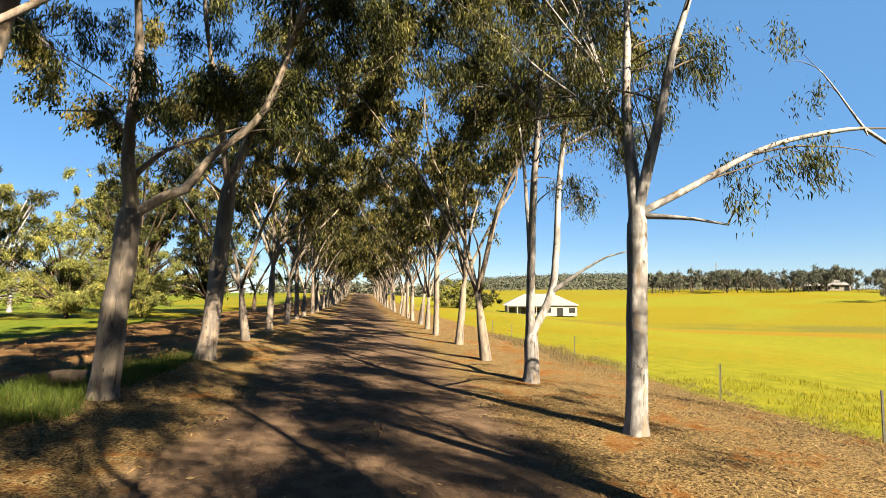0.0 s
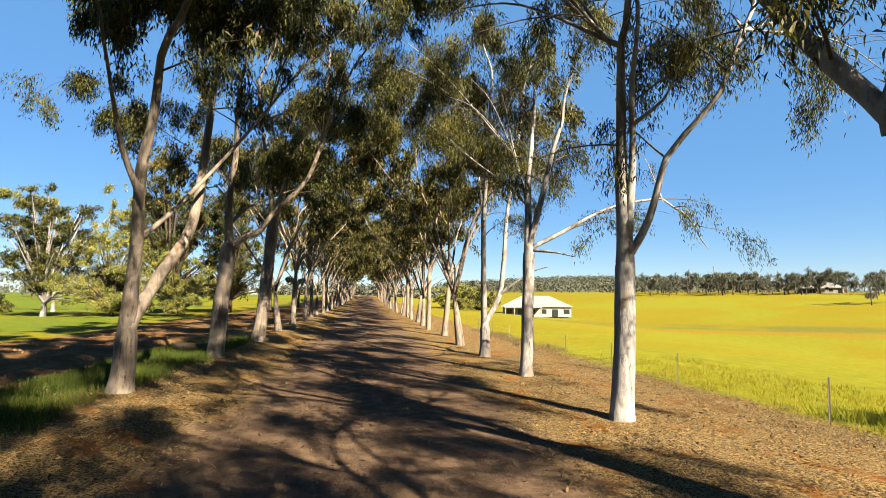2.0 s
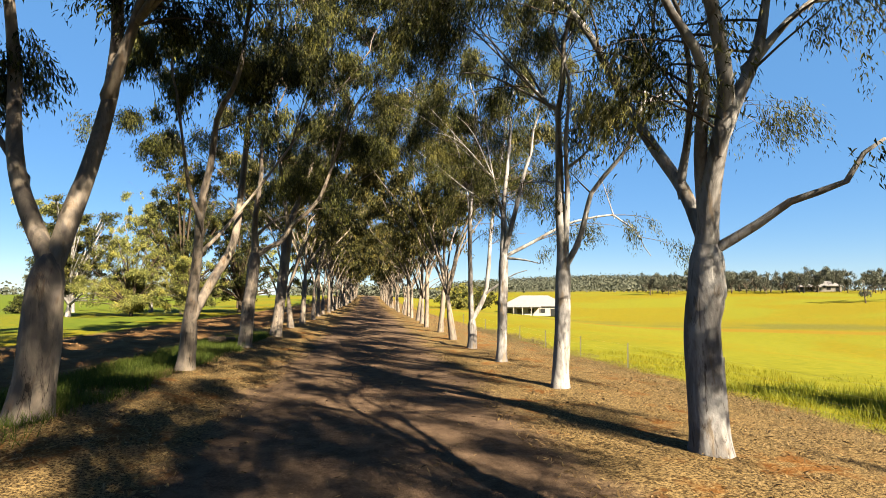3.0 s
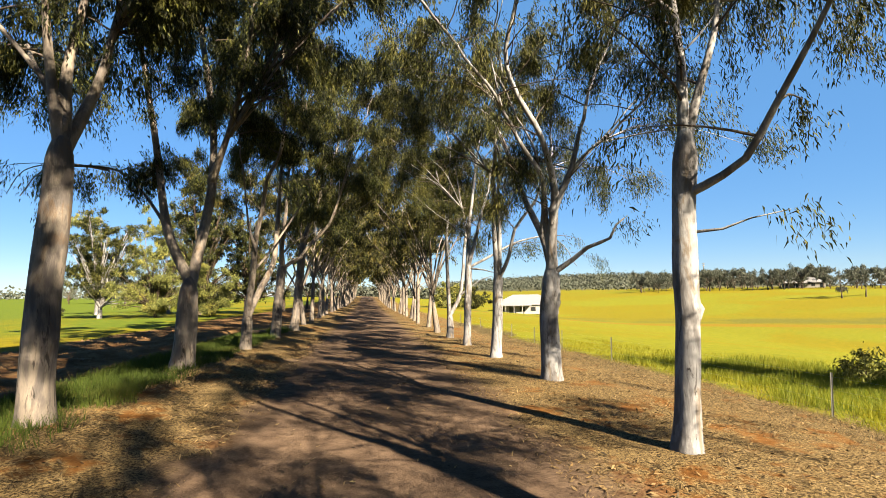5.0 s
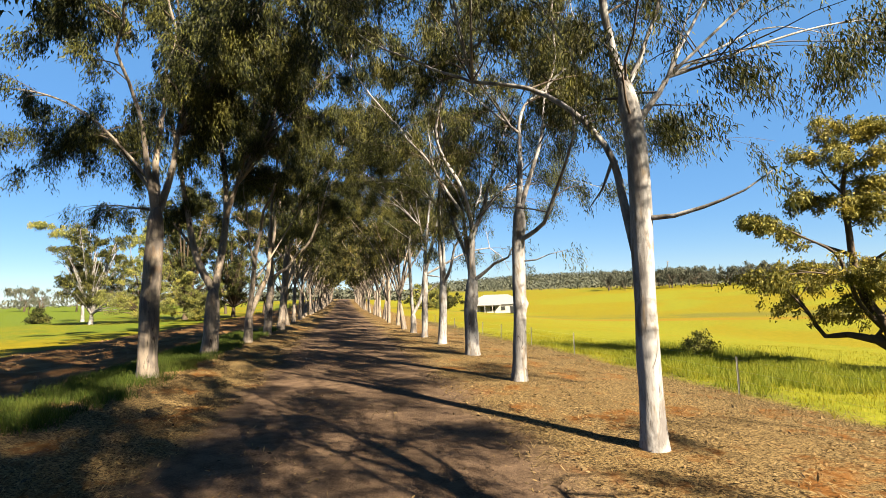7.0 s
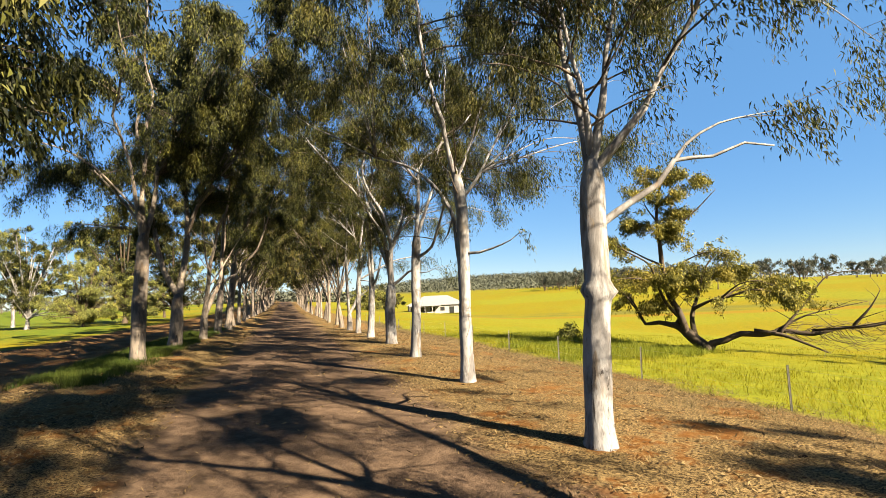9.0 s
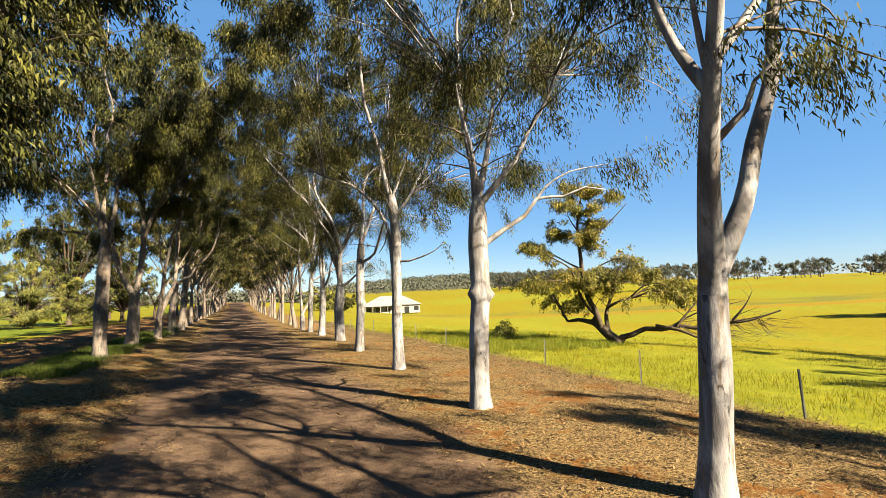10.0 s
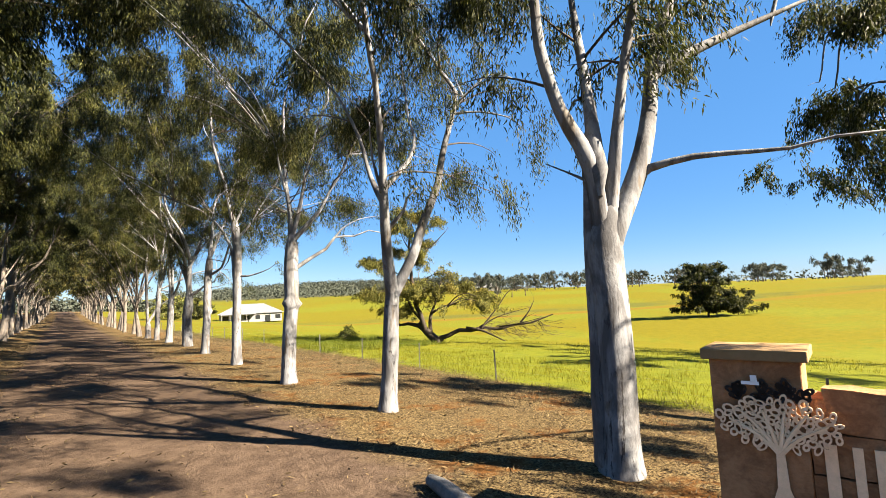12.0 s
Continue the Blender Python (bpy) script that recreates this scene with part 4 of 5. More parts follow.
g.limb(0.065, (3.2, -0.3, 0.9), (4.3, 0, 2.2), (5.2, 0.2, 3.3), (6.4, 0.3, 3.5), grow=False)
g.limb(0.055, (3.0, -0.2, 0.9), (4.2, 0.3, 1.5), (5.3, 0.5, 1.8), (6.6, 0.6, 2.1), grow=False)
g.limb(0.07, (5.8, -0.5, 1.15), (6.4, -0.6, 1.9), (6.75, -0.7, 2.6), grow=False)
g.limb(0.055, (4.4, -0.3, 0.9), (5.6, -1.2, 1.1), (7.2, -1.9, 1.5), grow=False)
twig = random.Random(33)
for i in range(60):
    u = twig.uniform(3.2, 7.4)
    q = Vector((u + twig.uniform(0.4, 1.6), twig.uniform(-1.6, 1.0), twig.uniform(0.05, 1.1)))
    g.limb(0.014, (u, -0.35, 0.85 + 0.1 * (u - 4)), (u + 0.4, q.y * 0.5, 0.9 * q.z + 0.25), tuple(q), grow=False)
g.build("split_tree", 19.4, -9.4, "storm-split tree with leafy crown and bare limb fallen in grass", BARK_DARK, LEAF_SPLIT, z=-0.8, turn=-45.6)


def bush(seed, x, y, wide, tall, label, leaf_material, bark_material=BARK_DARK, leaf=1.6, per=16, arms=11, name="bush", low=0.2, dense=1.0, turn=0):
    """A shrub or bushy tree: many arms from one foot."""
    r = random.Random(seed)
    g = Gum(seed, top=tall, low=low * tall, dense=dense, leaf=leaf, per_spray=per, spread=wide * 0.10, droop=0.5, sides=7, wide=1.2)
    g.gaps = -0.6 if tall < 3 else -0.2
    g.limb(0.02 * tall, (0, 0, 0), (0.05, 0.02, 0.06 * tall), (0.08, 0.0, 0.16 * tall))
    for i in range(arms):
        a = 6.283 * i / arms + r.uniform(-0.3, 0.3)
        up = r.uniform(0.14, 1.0)
        w = wide * 0.5 * math.sqrt(max(0.05, 1 - (up * 0.93) ** 2)) * r.uniform(0.8, 1.08)
        p = [(0.06, 0, 0.1 * tall)]
        for k in (0.3, 0.65, 1.0):
            p.append((w * k * math.cos(a + 0.2 * k), w * k * math.sin(a + 0.2 * k), tall * (0.12 + (up - 0.12) * k ** 0.8)))
        g.limb(0.011 * tall, *p, grow=False)
    return g.build(name, x, y, label, bark_material, leaf_material, category="bush" if tall < 3 else "tree", turn=turn)


# ---- the trees by the green field ----
bush(81, -26.0, 49.0, 10.5, 8.6, "broad rounded olive-green bush at the field's edge", LEAF_OLIVE, leaf=1.1, per=17, arms=50, name="bushy_tree", low=0.03, dense=1.8)
bush(82, -19.0, 47.0, 7.5, 6.0, "low spreading olive shrub below the dark trees", LEAF_OLIVE, leaf=1.0, per=22, arms=32, name="bushy_tree", low=0.03, dense=1.4)
bush(89, -23.0, 56.0, 11.0, 18.0, "tall dark dense-crowned tree behind the bush", LEAF_DARK, leaf=1.6, per=9, arms=60, name="bushy_tree", low=0.1, dense=1.5)
bush(92, -32.0, 48.5, 9.0, 13.0, "dark clumped gum standing in the green field", LEAF, bark_material=BARK, leaf=1.4, per=11, arms=40, name="bushy_tree", low=0.2, dense=1.3)
bush(90, -16.8, 58.0, 9.0, 15.0, "dark dense-crowned tree at the field's edge", LEAF_DARK, leaf=1.6, per=9, arms=50, name="bushy_tree", low=0.1, dense=1.5)
for i, (x, y, fork, top, dense, leaf_m, bark_m, label) in enumerate((
        (-41.0, 66.0, 5.0, 16.0, 1.4, LEAF_OLIVE, BARK, "yellowish open-crowned gum in the green field"),
        (-30.0, 64.0, 5.0, 19.0, 1.6, LEAF_OLIVE, BARK, "tall open gum behind the rounded bush"),
        (-13.5, 66.0, 2.5, 10.0, 1.0, LEAF_OLIVE, BARK_DARK, "olive-green tree beyond the drive"),
        (-11.5, 80.0, 2.5, 9.0, 1.0, LEAF_OLIVE, BARK_DARK, "small olive-green tree beyond the drive"),
        (-24.0, 86.0, 3.0, 10.0, 1.0, LEAF, BARK_DARK, "green tree beyond the field's near edge"))):
    g = grown(90 + i, fork, 4, 0.4, 0.26, top=top, low=fork * 0.55, dense=dense, leaf=1.3, per_spray=22, spread=1.35, sides=7, wide=1.3)
    g.build("field_tree", x, y, label, bark_m, leaf_m, group="trees by the green field")
bush(83, -45.0, 62.0, 2.2, 2.3, "small dark shrub alone in the green field", LEAF_DARK, leaf=1.8, per=10, name="shrub")
bush(84, 16.0, -2.5, 1.05, 0.85, "small green shrub in long grass by the fence", LEAF_OLIVE, leaf=0.8, per=18, arms=14, name="shrub", low=0.08, dense=2.0)
bush(86, 23.0, 118.0, 11.0, 7.0, "olive-brown trees beside the farmhouse", LEAF_OLIVE, leaf=2.6, per=10, arms=26, name="bushy_tree", low=0.06)
bush(87, 31.0, 128.0, 10.0, 7.5, "olive-green tree beside the farmhouse", LEAF, leaf=2.6, per=10, arms=26, name="bushy_tree", low=0.06)
bush(88, 90.4, 4.3, 10.5, 9.4, "single broad dark paddock tree in yellow pasture", LEAF_DARK, leaf=2.2, per=12, arms=46, name="paddock_tree", low=0.1, dense=1.5)
bush(85, 94.5, 1.0, 7.0, 4.6, "low dark bush beside the paddock tree", LEAF_DARK, leaf=2.2, per=10, arms=26, name="bush", low=0.08)
g = grown(72, 5.0, 7, 0.4, 0.4, top=15, low=5.6, dense=2.2, spread=1.9, leaf=1.3, per_spray=30, wide=1.0)
g.build("paddock_tree", 30.0, -36.5, "tall dense gum shading the pasture", BARK, LEAF_DARK)


def far_trees():
    """Single trees along the ridge and the field's far edges."""
    r = random.Random(8)
    kinds = []
    for k in range(3):
        g = grown(120 + k, (2.0, 3.0, 1.6)[k], 4, 0.3, 0.22, top=(8, 10, 7)[k], low=(1.8, 3.0, 1.4)[k], dense=0.28, leaf=5.8, per_spray=6, spread=1.25, sides=5)
        kinds.append(g.build("ridge_tree", 150 + 9 * k, 120, "small grey-green gum on the far ridge", BARK_DARK, LEAF_FAR, group="trees along the ridge"))
    k = 0
    for i in range(210):
        a, d = radians(r.uniform(30, 47)), r.uniform(270, 340)
        if i > 105:
            a, d = radians((48.5, 52, 55.5, 61, 66.5, 68, 74, 80)[i % 8] + r.gauss(0, 0.8)), r.uniform(270, 330)
        if i > 185:
            a, d = -radians(r.uniform(22, 62)), r.uniform(190, 300)
        x, y = d * math.sin(a), d * math.cos(a) - 20
        ob = copy_thing(kinds[i % 3], Matrix())
        ob.matrix_basis = pose(x, y, float(height(x, y)) - 0.2, 0, 0, r.uniform(0, 360)) @ Matrix.Scale(r.uniform(0.65, 1.35), 4)


far_trees()


def far_woods():
    """The wooded hill and the tree lines far off: too many trees to count."""
    g = np.random.default_rng(3)
    n = 2600
    x = g.uniform(120, 560, n)
    y = g.uniform(520, 900, n)
    m = 900
    a = -np.radians(g.uniform(15, 82, m))
    d = g.uniform(420, 560, m)
    a[600:] *= -1.0
    x2 = g.uniform(-60, 60, 500)
    y2 = g.uniform(330, 420, 500)
    xs, ys = np.concatenate([x, d * np.sin(a), x2]), np.concatenate([y, d * np.cos(a), y2])
    zs = height(xs, ys)
    k = 9
    c = np.repeat(np.stack([xs, ys, zs], 1), k, 0)
    c[:, 2] += np.abs(g.normal(3.4, 2.4, len(c)))
    c[:, :2] += g.normal(0, 2.6, (len(c), 2))
    u = g.normal(0, 1, c.shape)
    u /= np.linalg.norm(u, axis=1, keepdims=True)
    v = np.cross(u, g.normal(0, 1, c.shape))
    v /= np.linalg.norm(v, axis=1, keepdims=True)
    s = g.uniform(0.7, 1.6, (len(c), 1))
    me = quads("woods", np.stack([c - u * s, c - v * s * 0.7, c + u * s, c + v * s * 0.7], 1), LEAF_FAR)
    tagged(new("far_woods", me), "dull green woodland on the far hills", "woodland", kind="stuff")


far_woods()

# ---- fence ----
STEEL = plain("galvanised_steel", (0.14, 0.14, 0.135), 0.45, 0.85, 0.1, 20)


def fence():
    root = tagged(new("wire_fence"), "thin steel post and wire fence along the pasture", "fence")
    shared = None
    ys = [-46.8, -42.5, -38.2, -33.9, -29.6, -25.2, -20.9, -16.3, -11.6, -7.0, -2.2, 2.9, 8.2, 12.6, 17.4, 22.2, 27.0, 32.0, 37.0, 42.0]
    tops = []
    for y in ys:
        x = 9.95 - 0.02 * math.sin(y)
        z = float(height(x, y))
        if shared is None:
            bm = bmesh.new()
            for i in range(3):
                box(bm, (0.024, 0.006, 1.2), pose(0, 0, 0.37, 0, 0, 120 * i) @ Matrix.Translation((0.015, 0, 0)))
            first = part("post", bm, STEEL, root)
            shared = first.data
            ob = first
        else:
            ob = under(new("post", shared), root)
        ob.matrix_basis = pose(x, y, z, 1.5 * math.sin(y * 3), 2 * math.cos(y * 5), 25 * y)
        tops.append(Vector((x, y, z)))
    for h in (0.12, 0.35, 0.6, 0.88):
        verts, faces = [], []
        line = [p + Vector((0.025, 0, h)) for p in tops]
        tube(verts, faces, line, [0.0022] * len(line), 4)
        under(new("wire", mesh_of("wire", verts, faces, STEEL)), root)


fence()

# ---- buildings and the pole ----
ROOF = plain("pale_sheet_roof", (0.117, 0.121, 0.129), 0.4, 0.1, 0.06, 1.2)
RENDERED = plain("cream_wall", (0.156, 0.152, 0.144), 0.8, 0, 0.08, 2)
SHADE = plain("dark_window_glass", (0.0123, 0.0144, 0.0165), 0.12, 0, 0.05)
TIMBER = plain("grey_timber", (0.0414, 0.0345, 0.0275), 0.8, 0, 0.25, 6, 0.4)


def hip_roof(length, depth, eave, peak, over=0.45):
    """A hipped roof with a thick eave."""
    bm = bmesh.new()
    a, b = length / 2 + over, depth / 2 + over
    c = a - b
    rim = [bm.verts.new(p) for p in ((-a, -b, eave), (a, -b, eave), (a, b, eave), (-a, b, eave))]
    low = [bm.verts.new((v.co.x, v.co.y, eave - 0.18)) for v in rim]
    r1, r2 = bm.verts.new((-c, 0, peak)), bm.verts.new((c, 0, peak))
    for f in ((rim[0], rim[1], r2, r1), (rim[1], rim[2], r2), (rim[2], rim[3], r1, r2), (rim[3], rim[0], r1), low[::-1]):
        bm.faces.new(f)
    for i in range(4):
        bm.faces.new((low[i], low[(i + 1) % 4], rim[(i + 1) % 4], rim[i]))
    return bm


def farmhouse(x, y, turn, length, depth, wall, peak, label, windows):
    root = tagged(new("farmhouse"), label, "house")
    root.matrix_basis = pose(x, y, float(height(x, y)) - 0.05, 0, 0, turn)
    part("wall", box(bmesh.new(), (length, depth, wall), Matrix.Translation((0, 0, wall / 2))), RENDERED, root)
    part("roof", hip_roof(length, depth, wall, peak), ROOF, root)
    for i in range(windows):
        wx = -length / 2 + (i + 0.6) * length / windows
        tall = 2.0 if i % 3 == 1 else 1.2
        pane = part("door" if i % 3 == 1 else "window", box(bmesh.new(), (1.5, 0.08, tall), Matrix.Translation((wx, -depth / 2 - 0.03, 2.05 - tall / 2))), SHADE, root)
        part("frame", box(bmesh.new(), (1.7, 0.05, 0.1), Matrix.Translation((wx, -depth / 2 - 0.05, 2.1))), RENDERED, pane)
    # the verandah: a lean-to roof on posts
    bm = bmesh.new()
    box(bm, (length * 0.55, 1.5, 0.1), pose(-length * 0.2, -depth / 2 - 1.2, wall - 0.2, 9))
    part("verandah_roof", bm, ROOF, root)
    post = None
    for i in range(5):
        px = -length * 0.46 + i * length * 0.13
        if post is None:
            post = part("verandah_post", box(bmesh.new(), (0.14, 0.14, wall - 0.35), Matrix.Translation((0, 0, (wall - 0.35) / 2))), RENDERED, root)
            post.location = (px, -depth / 2 - 1.85, 0)
        else:
            under(new("verandah_post", post.data), root).location = (px, -depth / 2 - 1.85, 0)
    return root


farmhouse(46.5, 125.0, -16, 18.0, 10.5, 2.8, 5.6, "white-roofed farmhouse with a verandah in the pasture", 6)
farmhouse(212.0, 196.0, -42, 17.0, 8.0, 2.6, 5.0, "distant pale-roofed house on the ridge among trees", 5)


def power_pole(x, y, tall):
    root = tagged(new("power_pole"), "tall timber power pole with a crossarm on the ridge", "pole")
    root.matrix_basis = pose(x, y, float(height(x, y)), 0, 0, 35)
    verts, faces = [], []
    tube(verts, faces, [Vector((0, 0, z)) for z in (-1, tall * 0.5, tall)], [0.26, 0.22, 0.17], 10)
    under(new("pole", mesh_of("pole", verts, faces, TIMBER, True)), root)
    for h in (0.35, 1.7):
        arm = part("crossarm", box(bmesh.new(), (3.6, 0.16, 0.16), Matrix.Translation((0, -0.2, tall - h)), 0.02), TIMBER, root)
        for i in (-1.6, -0.5, 0.5, 1.6):
            part("insulator", box(bmesh.new(), (0.14, 0.14, 0.26), Matrix.Translation((i, -0.2, tall - h + 0.2)), 0.03), RENDERED, arm)


power_pole(198.0, 249.0, 15.0)

# ---- the stone sign ----
def stone(name, lo, hi, scale):
    n = Nodes(name)
    v = n.coords("Object")
    a = n.noise(v, scale, 6, 0.65, 0.5)
    b = n.noise(v, scale * 8, 5, 0.7)
    c = n.mix(n.ss(n.math("ADD", n.math("MULTIPLY", a, 0.7), n.math("MULTIPLY", b, 0.3)), 0.35, 0.65), lo, hi)
    n.bump(n.math("ADD", a, n.math("MULTIPLY", b, 0.5)), 0.7, 0.03)
    return n.finish(c, 0.88, 0, 0.15)


SANDSTONE = stone("brown_sandstone", (0.17, 0.078, 0.036), (0.33, 0.165, 0.08), 3.0)
CAPSTONE = stone("sawn_capstone", (0.17, 0.105, 0.05), (0.22, 0.14, 0.07), 2.0)
PLATE = plain("brushed_tan_metal", (0.72, 0.50, 0.32), 0.5, 0.1, 0.06, 14)
DARK_PLATE = plain("dark_enamel", (0.00819, 0.00866, 0.0132), 0.3, 0.2, 0.1)
WHITE_PLATE = plain("white_enamel", (0.7, 0.7, 0.7), 0.4, 0, 0.03)
SIGN = pose(3.93, -35.02, float(height(3.93, -35.0)) - 0.05, 0, 0, -77.1)


def ring(bm, centre, r, thick, squash=1.0, turn=0.0):
    """A flat ring, cut from plate."""
    m = Matrix.Translation(centre) @ pose(0, 0, 0, 90, 0, 0) @ pose(0, 0, 0, 0, 0, turn)
    rows = []
    for k in range(10):
        a = 2 * math.pi * k / 10
        for rr in (r, r - thick):
            for d in (-0.006, 0.006):
                rows.append(bm.verts.new(m @ Vector((rr * math.cos(a), rr * squash * math.sin(a), d))))
    for k in range(10):
        a, b = 4 * k, 4 * ((k + 1) % 10)
        for i, j in ((0, 1), (1, 3), (3, 2), (2, 0)):
            bm.faces.new((rows[a + i], rows[a + j], rows[b + j], rows[b + i]))


def sign_pillar():
    top = 1.86
    root = tagged(new("sign_pillar"), "brown sandstone sign pillar with a sawn capstone and a cut-metal tree emblem", "pillar")
    root.matrix_basis = SIGN
    bm = box(bmesh.new(), (0.72, 0.55, top - 0.1), Matrix.Translation((0, 0.275, (top - 0.1) / 2)), 0.012)
    part("shaft", bm, SANDSTONE, root)
    part("capstone", box(bmesh.new(), (0.84, 0.67, 0.1), Matrix.Translation((0, 0.275, top - 0.05)), 0.01), CAPSTONE, root, "pale sawn capstone")
    r = random.Random(2)
    bm = bmesh.new()
    cx, cz = 0.15, 1.17
    for i in range(88):
        a = i * 2.39996
        d = math.sqrt((i + 0.5) / 88)
        x, z = 0.47 * d * math.cos(a), 0.22 * d * math.sin(a)
        ring(bm, (cx + x, -0.035, cz + z + 0.04), r.uniform(0.034, 0.056), 0.021, r.uniform(0.5, 0.85), r.uniform(0, 180))
    for a in (-62, -38, -15, 8, 30, 58):
        s, c = math.sin(radians(a)), math.cos(radians(a))
        verts, faces = [], []
        line = smooth_path([(cx, -0.033, cz - 0.22), (cx + 0.16 * s, -0.033, cz - 0.1 + 0.05 * c), (cx + 0.42 * s, -0.033, cz - 0.04 + 0.2 * c)], 0.06)
        tube(verts, faces, line, [0.026 - 0.016 * i / len(line) for i in range(len(line))], 5)
        vs = [bm.verts.new(v) for v in verts]
        for f in faces:
            bm.faces.new([vs[i] for i in f])
    foot = [bm.verts.new((cx + x, y, cz + z)) for y in (-0.042, -0.028) for x, z in ((-0.03, -0.15), (0.03, -0.15), (0.045, -0.5), (0.085, -0.62), (-0.085, -0.62), (-0.045, -0.5))]
    bm.faces.new(foot[:6][::-1]), bm.faces.new(foot[6:])
    for i in range(6):
        j = (i + 1) % 6
        bm.faces.new((foot[i], foot[j], foot[6 + j], foot[6 + i]))
    part("tree_emblem", bm, PLATE, root, "tan cut-metal tree emblem")
    bm = bmesh.new()
    for i in range(40):
        x = r.uniform(-0.3, 0.3)
        ring(bm, (0.1 + x, -0.024, 1.49 + 0.10 * math.sqrt(1 - (x / 0.32) ** 2) * r.uniform(-1, 1)), r.uniform(0.035, 0.06), 0.03, 0.6, r.uniform(0, 180))
    part("hill_emblem", bm, DARK_PLATE, root, "dark cut-metal emblem")
    bm = box(bmesh.new(), (0.14, 0.012, 0.03), Matrix.Translation((-0.03, -0.04, 1.56)))
    box(bm, (0.05, 0.012, 0.06), Matrix.Translation((0.0, -0.04, 1.6)))
    part("house_emblem", bm, WHITE_PLATE, root, "small white metal shape")


def sign_wall():
    """Rough-topped wall of split stone beside the pillar."""
    root = tagged(new("sign_wall"), "rough split-sandstone sign wall with tan metal shapes", "wall")
    root.matrix_basis = SIGN
    r = random.Random(6)
    rows = ((0.0, 0.42), (0.42, 0.38), (0.80, 0.36), (1.16, 0.28))
    for z, h in rows:
        x = 0.37 + r.uniform(0, 0.2)
        part("stone", block(0.37 - 0.002, x, z, h, r), SANDSTONE, root)
        while x < 3.6:
            w = r.uniform(0.45, 0.8)
            part("stone", block(x + 0.008, x + w, z, h + (r.uniform(-0.06, 0.08) if z > 1.1 else 0), r), SANDSTONE, root)
            x += w
    for i, (px, w) in enumerate(((0.50, 0.09), (0.68, 0.07), (0.83, 0.09), (1.2, 0.4), (1.75, 0.4), (2.3, 0.4), (2.85, 0.4))):
        part("plate", box(bmesh.new(), (w, 0.02, 0.5), Matrix.Translation((px, 0.055, 0.82)), 0.004), PLATE, root, "tan metal plate")


def block(x0, x1, z, h, r):
    bm = bmesh.new()
    made = bmesh.ops.create_cube(bm, size=1.0, matrix=Matrix.Translation(((x0 + x1) / 2, 0.26, z + h / 2)) @ Matrix.Diagonal((x1 - x0, 0.36, h - 0.008, 1)))
    bmesh.ops.subdivide_edges(bm, edges=bm.edges[:], cuts=3, use_grid_fill=True)
    s = r.uniform(0, 50)
    for v in bm.verts:
        v.co += noise.noise_vector(v.co * 5 + Vector((s, 0, 0))) * (0.028 if z < 1.1 else 0.04)
    return bm


sign_pillar()
sign_wall()


def pale_log():
    z = float(height(2.62, -32.2))
    verts, faces = [], []
    line = smooth_path([(0, 0, 0.05), (0.0, -0.4, 0.07), (0.0, -0.8, 0.05), (0.0, -1.3, 0.02)], 0.12)
    tube(verts, faces, line, [0.075 + 0.03 * min(1, i / 3) for i in range(len(line))], 14, 0.1, 3)
    ob = new("fallen_log", mesh_of("fallen_log", verts, faces, plain("bleached_wood", (0.0897, 0.0897, 0.0897), 0.8, 0, 0.2, 7, 0.4), True))
    ob.matrix_basis = pose(2.62, -31.7, z + 0.03, 0, 0, -10)
    tagged(ob, "smooth bleached grey log lying in leaf litter", "log")


pale_log()


def dark_log():
    verts, faces = [], []
    line = smooth_path([(0, 0, 0.16), (0.5, 0.1, 0.17), (1.0, 0.3, 0.15)], 0.2)
    tube(verts, faces, line, [0.2 - 0.006 * i for i in range(len(line))], 10, 0.2, 5)
    ob = new("stump_log", mesh_of("stump_log", verts, faces, BARK_DARK, True))
    x, y = -6.9, 12.6
    ob.matrix_basis = pose(x, y, float(height(x, y)))
    tagged(ob, "short dark charred log lying on the verge", "log")


dark_log()


# ---- grass and litter ----
def tufts(name, label, n, xr, yr, tall, wide, material, seed, keep=0.5, lean=0.35, scale=0.8, category="grass"):
    """Loose blades that stand on the ground, thicker in patches."""
    g = np.random.default_rng(seed)
    x, y = g.uniform(*xr, n), g.uniform(*yr, n)
    patch = np.array([noise.noise(Vector((a * scale, b * scale, seed))) for a, b in zip(x, y)])
    edge = np.minimum(np.minimum(x - xr[0], xr[1] - x) / (0.3 * (xr[1] - xr[0])), np.minimum(y - yr[0], yr[1] - y) / (0.15 * (yr[1] - yr[0])))
    ok = patch > (keep - 0.5) * 1.4 - 0.35 + g.normal(0, 0.12, n) + 0.9 * (1 - np.clip(edge, 0, 1)) ** 1.5
    x, y = x[ok], y[ok]
    k = len(x)
    base = np.stack([x, y, height(x, y) - 0.01], 1)
    a = g.uniform(0, 6.283, k)
    h = tall * g.uniform(0.45, 1.0, (k, 1)) * (0.75 + 0.5 * np.clip(patch[ok][:, None] + 0.3, 0, 1))
    side = np.stack([np.cos(a), np.sin(a), 0 * a], 1) * wide * 0.5
    tilt = g.normal(0, lean, (k, 3)) * h
    tilt[:, 2] = 0
    up = np.array([0, 0, 1.0]) * h
    q = np.stack([base - side, base + side, base + tilt + up + side * 0.15, base + tilt + up - side * 0.15], 1)
    return tagged(new(name, quads(name, q, material)), label, category, kind="stuff")


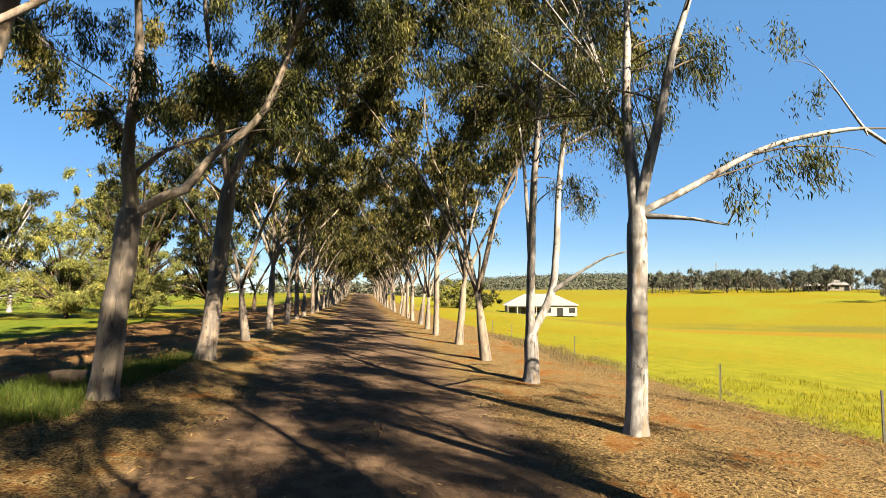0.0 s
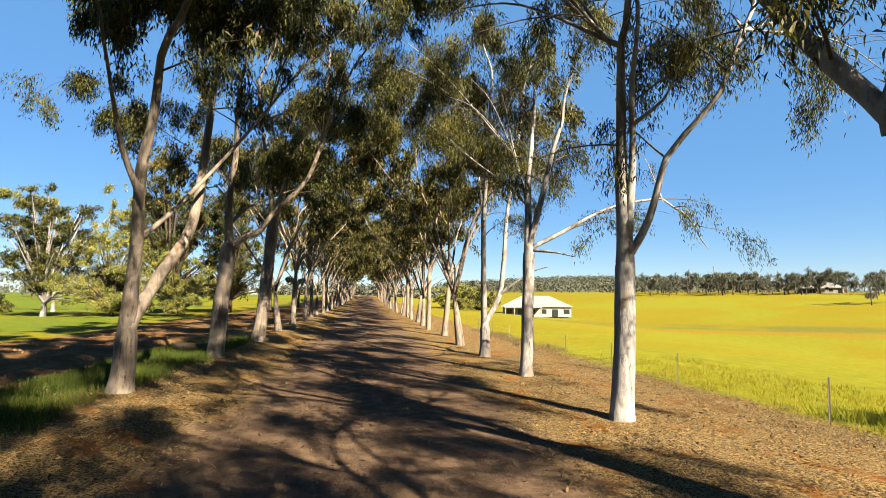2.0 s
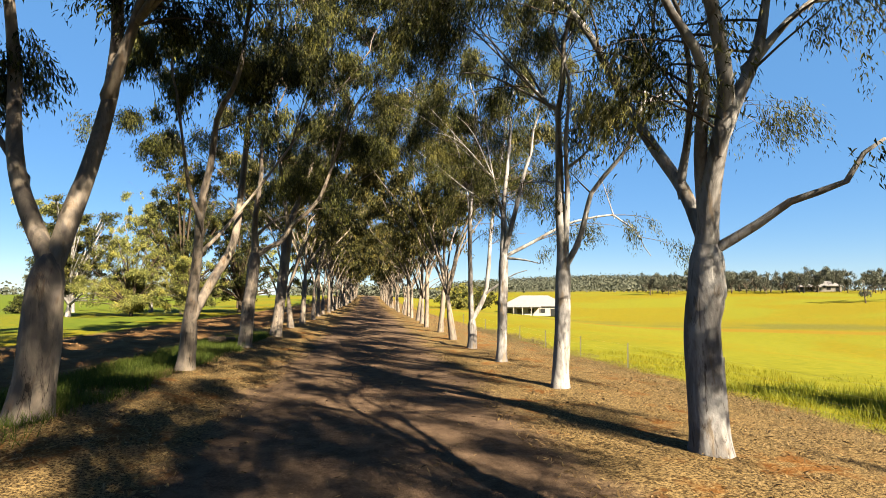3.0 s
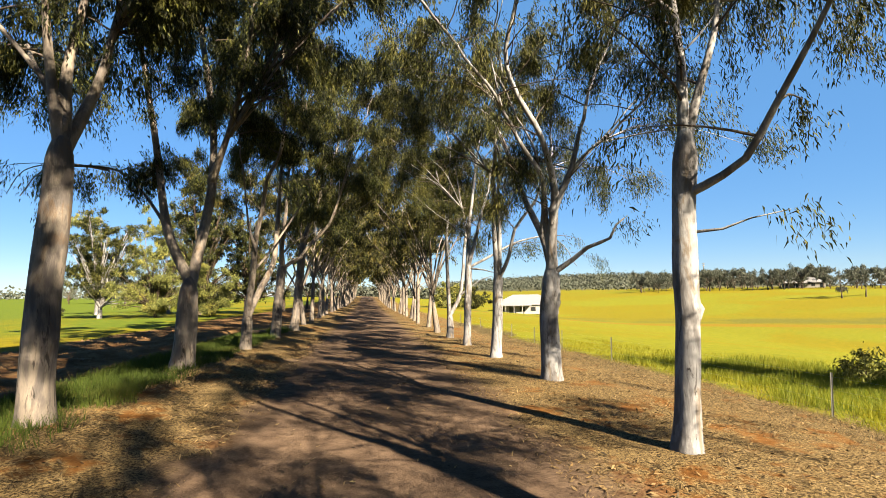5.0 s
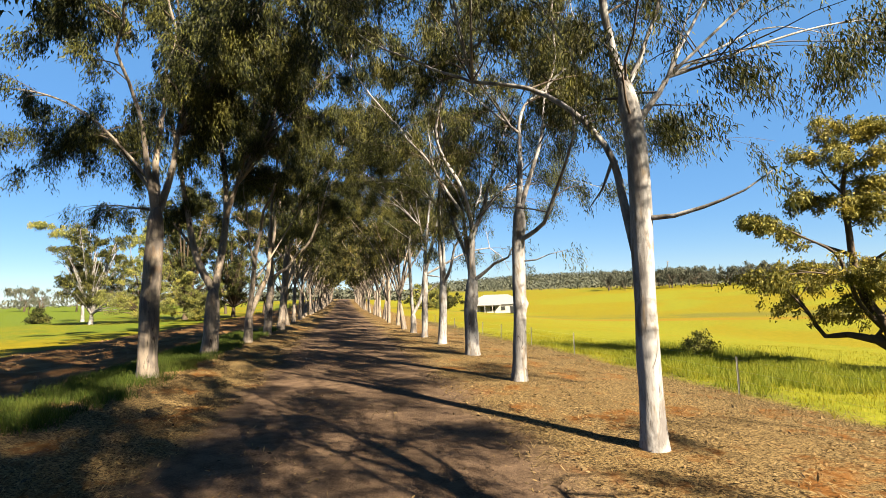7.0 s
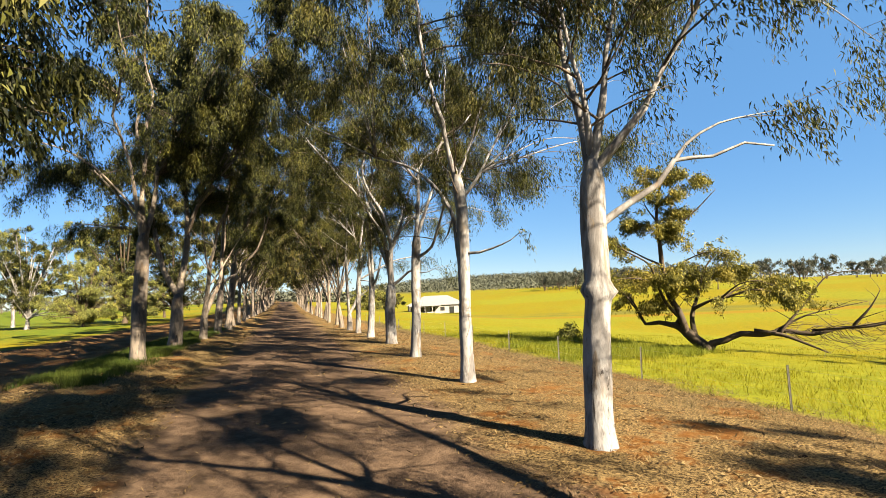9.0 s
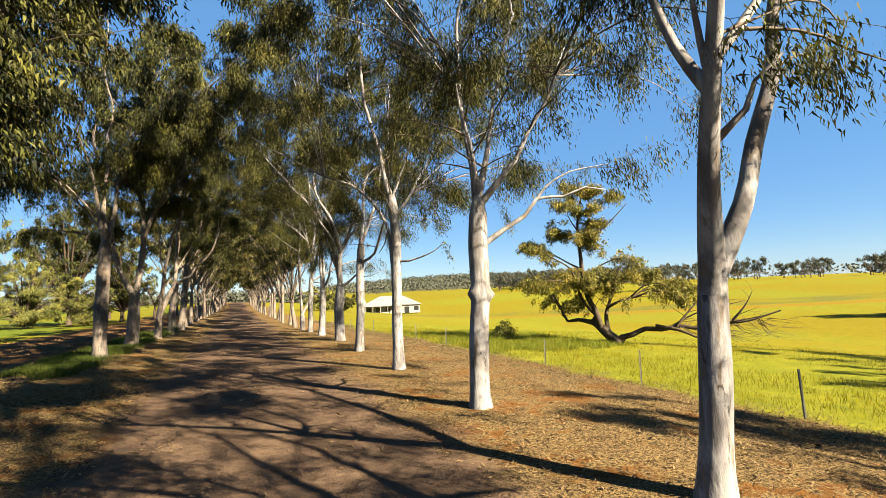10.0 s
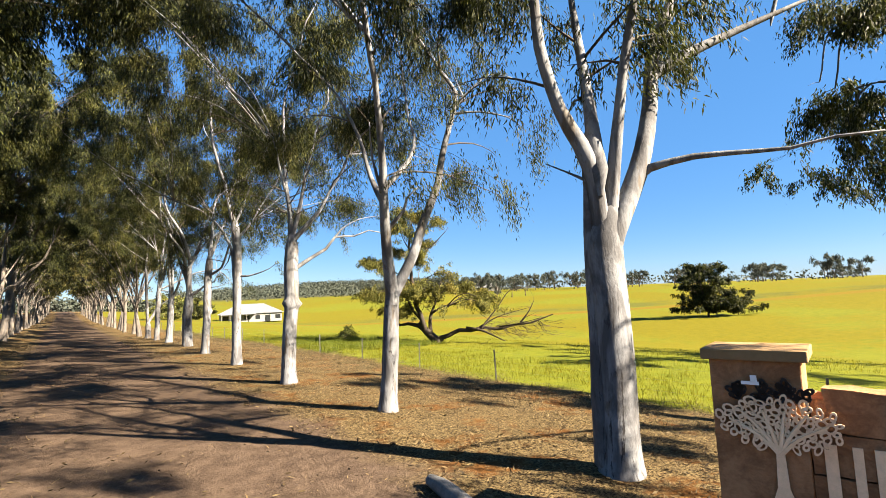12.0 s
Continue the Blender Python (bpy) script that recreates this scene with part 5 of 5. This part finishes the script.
def chips(name, label, n, xr, yr, seed, material, bare=0.0):
    """Bark flakes, twigs and fallen leaves that lie about."""
    g = np.random.default_rng(seed)
    x, y = g.uniform(*xr, n), g.uniform(*yr, n)
    patch = np.array([noise.noise(Vector((a * 0.7, b * 0.7, seed))) + 0.6 * noise.noise(Vector((a * 2.1, b * 2.1, seed))) for a, b in zip(x, y)])
    ok = patch > bare + g.normal(0, 0.18, n)
    x, y = x[ok], y[ok]
    k = len(x)
    base = np.stack([x, y, height(x, y) + g.uniform(0.004, 0.035, k)], 1)
    a = g.uniform(0, 6.283, k)
    long = g.uniform(0.018, 0.06, (k, 1))
    u = np.stack([np.cos(a), np.sin(a), g.normal(0, 0.35, k)], 1) * long
    v = np.stack([-np.sin(a), np.cos(a), g.normal(0, 0.5, k)], 1) * long * g.uniform(0.12, 0.3, (k, 1))
    q = np.stack([base - u, base - v, base + u, base + v], 1)
    return tagged(new(name, quads(name, q, material)), label, "leaf litter", kind="stuff")


tufts("verge_grass", "fresh green grass tufts along the verge", 52000, (-8.0, -4.7), (-13.5, 18), 0.30, 0.016, GRASS, 4, 0.42)
tufts("fence_grass", "long yellow-green grass along the pasture fence", 34000, (9.6, 16.5), (-46, 18), 0.2, 0.018, CROP_GRASS, 9, 0.4)
tufts("pasture_grass", "tall green grass in the pasture", 15000, (15, 32), (-34, 8), 0.15, 0.022, CROP_GRASS, 10, 0.45, scale=0.25)
tufts("lush_grass", "lush green grass between the fence and pasture", 26000, (10.0, 19), (-12, 4), 0.36, 0.02, MEADOW, 17, 0.3)
tufts("dry_edge_grass", "bleached dry grass along the edge of the verge", 30000, (7.6, 11.0), (-48, 26), 0.13, 0.012, STRAW, 19, 0.45, lean=0.8)
tufts("straw_grass", "dry straw tufts beyond the verge", 5000, (8.2, 11.0), (17, 34), 0.3, 0.015, STRAW, 12, 0.4)
chips("leaf_litter", "strewn bark flakes and dry gum leaves on the verge", 74000, (2.3, 10.2), (-38.5, 12), 5, LITTER, -0.25)
chips("leaf_litter_far_verge", "strewn bark flakes and dry gum leaves on the verge", 58000, (-7.5, -2.4), (-24, 14), 6, LITTER, -0.05)
chips("drive_litter", "scattered twigs and leaves on the gravel drive", 9000, (-2.6, 2.6), (-34, 14), 7, LITTER, 0.15)


def clods():
    """Lumps of dug earth beyond the grass strip."""
    g = np.random.default_rng(15)
    n = 1500
    x, y = g.uniform(-15.5, -7.6, n), g.uniform(-16, 40, n)
    s = g.uniform(0.03, 0.14, n) ** 1.2
    verts, faces = [], []
    for a, b, r in zip(x, y, s):
        z = float(height(a, b))
        k = len(verts)
        for px, py, pz in ((1, 0, 0), (0.2, 1, 0.1), (-1, 0.3, 0), (-0.2, -1, 0), (0.1, 0, 0.8)):
            verts.append((a + r * px * g.uniform(0.7, 1.3), b + r * py * g.uniform(0.7, 1.3), z + r * pz - 0.01))
        faces += [(k, k + 1, k + 4), (k + 1, k + 2, k + 4), (k + 2, k + 3, k + 4), (k + 3, k, k + 4)]
    me = mesh_of("earth_clods", verts, faces, plain("dug_earth", (0.0624, 0.0345, 0.0156), 0.95, 0, 0.25, 5, 0.5))
    tagged(new("earth_clods", me), "lumps of dug red-brown earth beside the grass strip", "earth", kind="stuff")


clods()
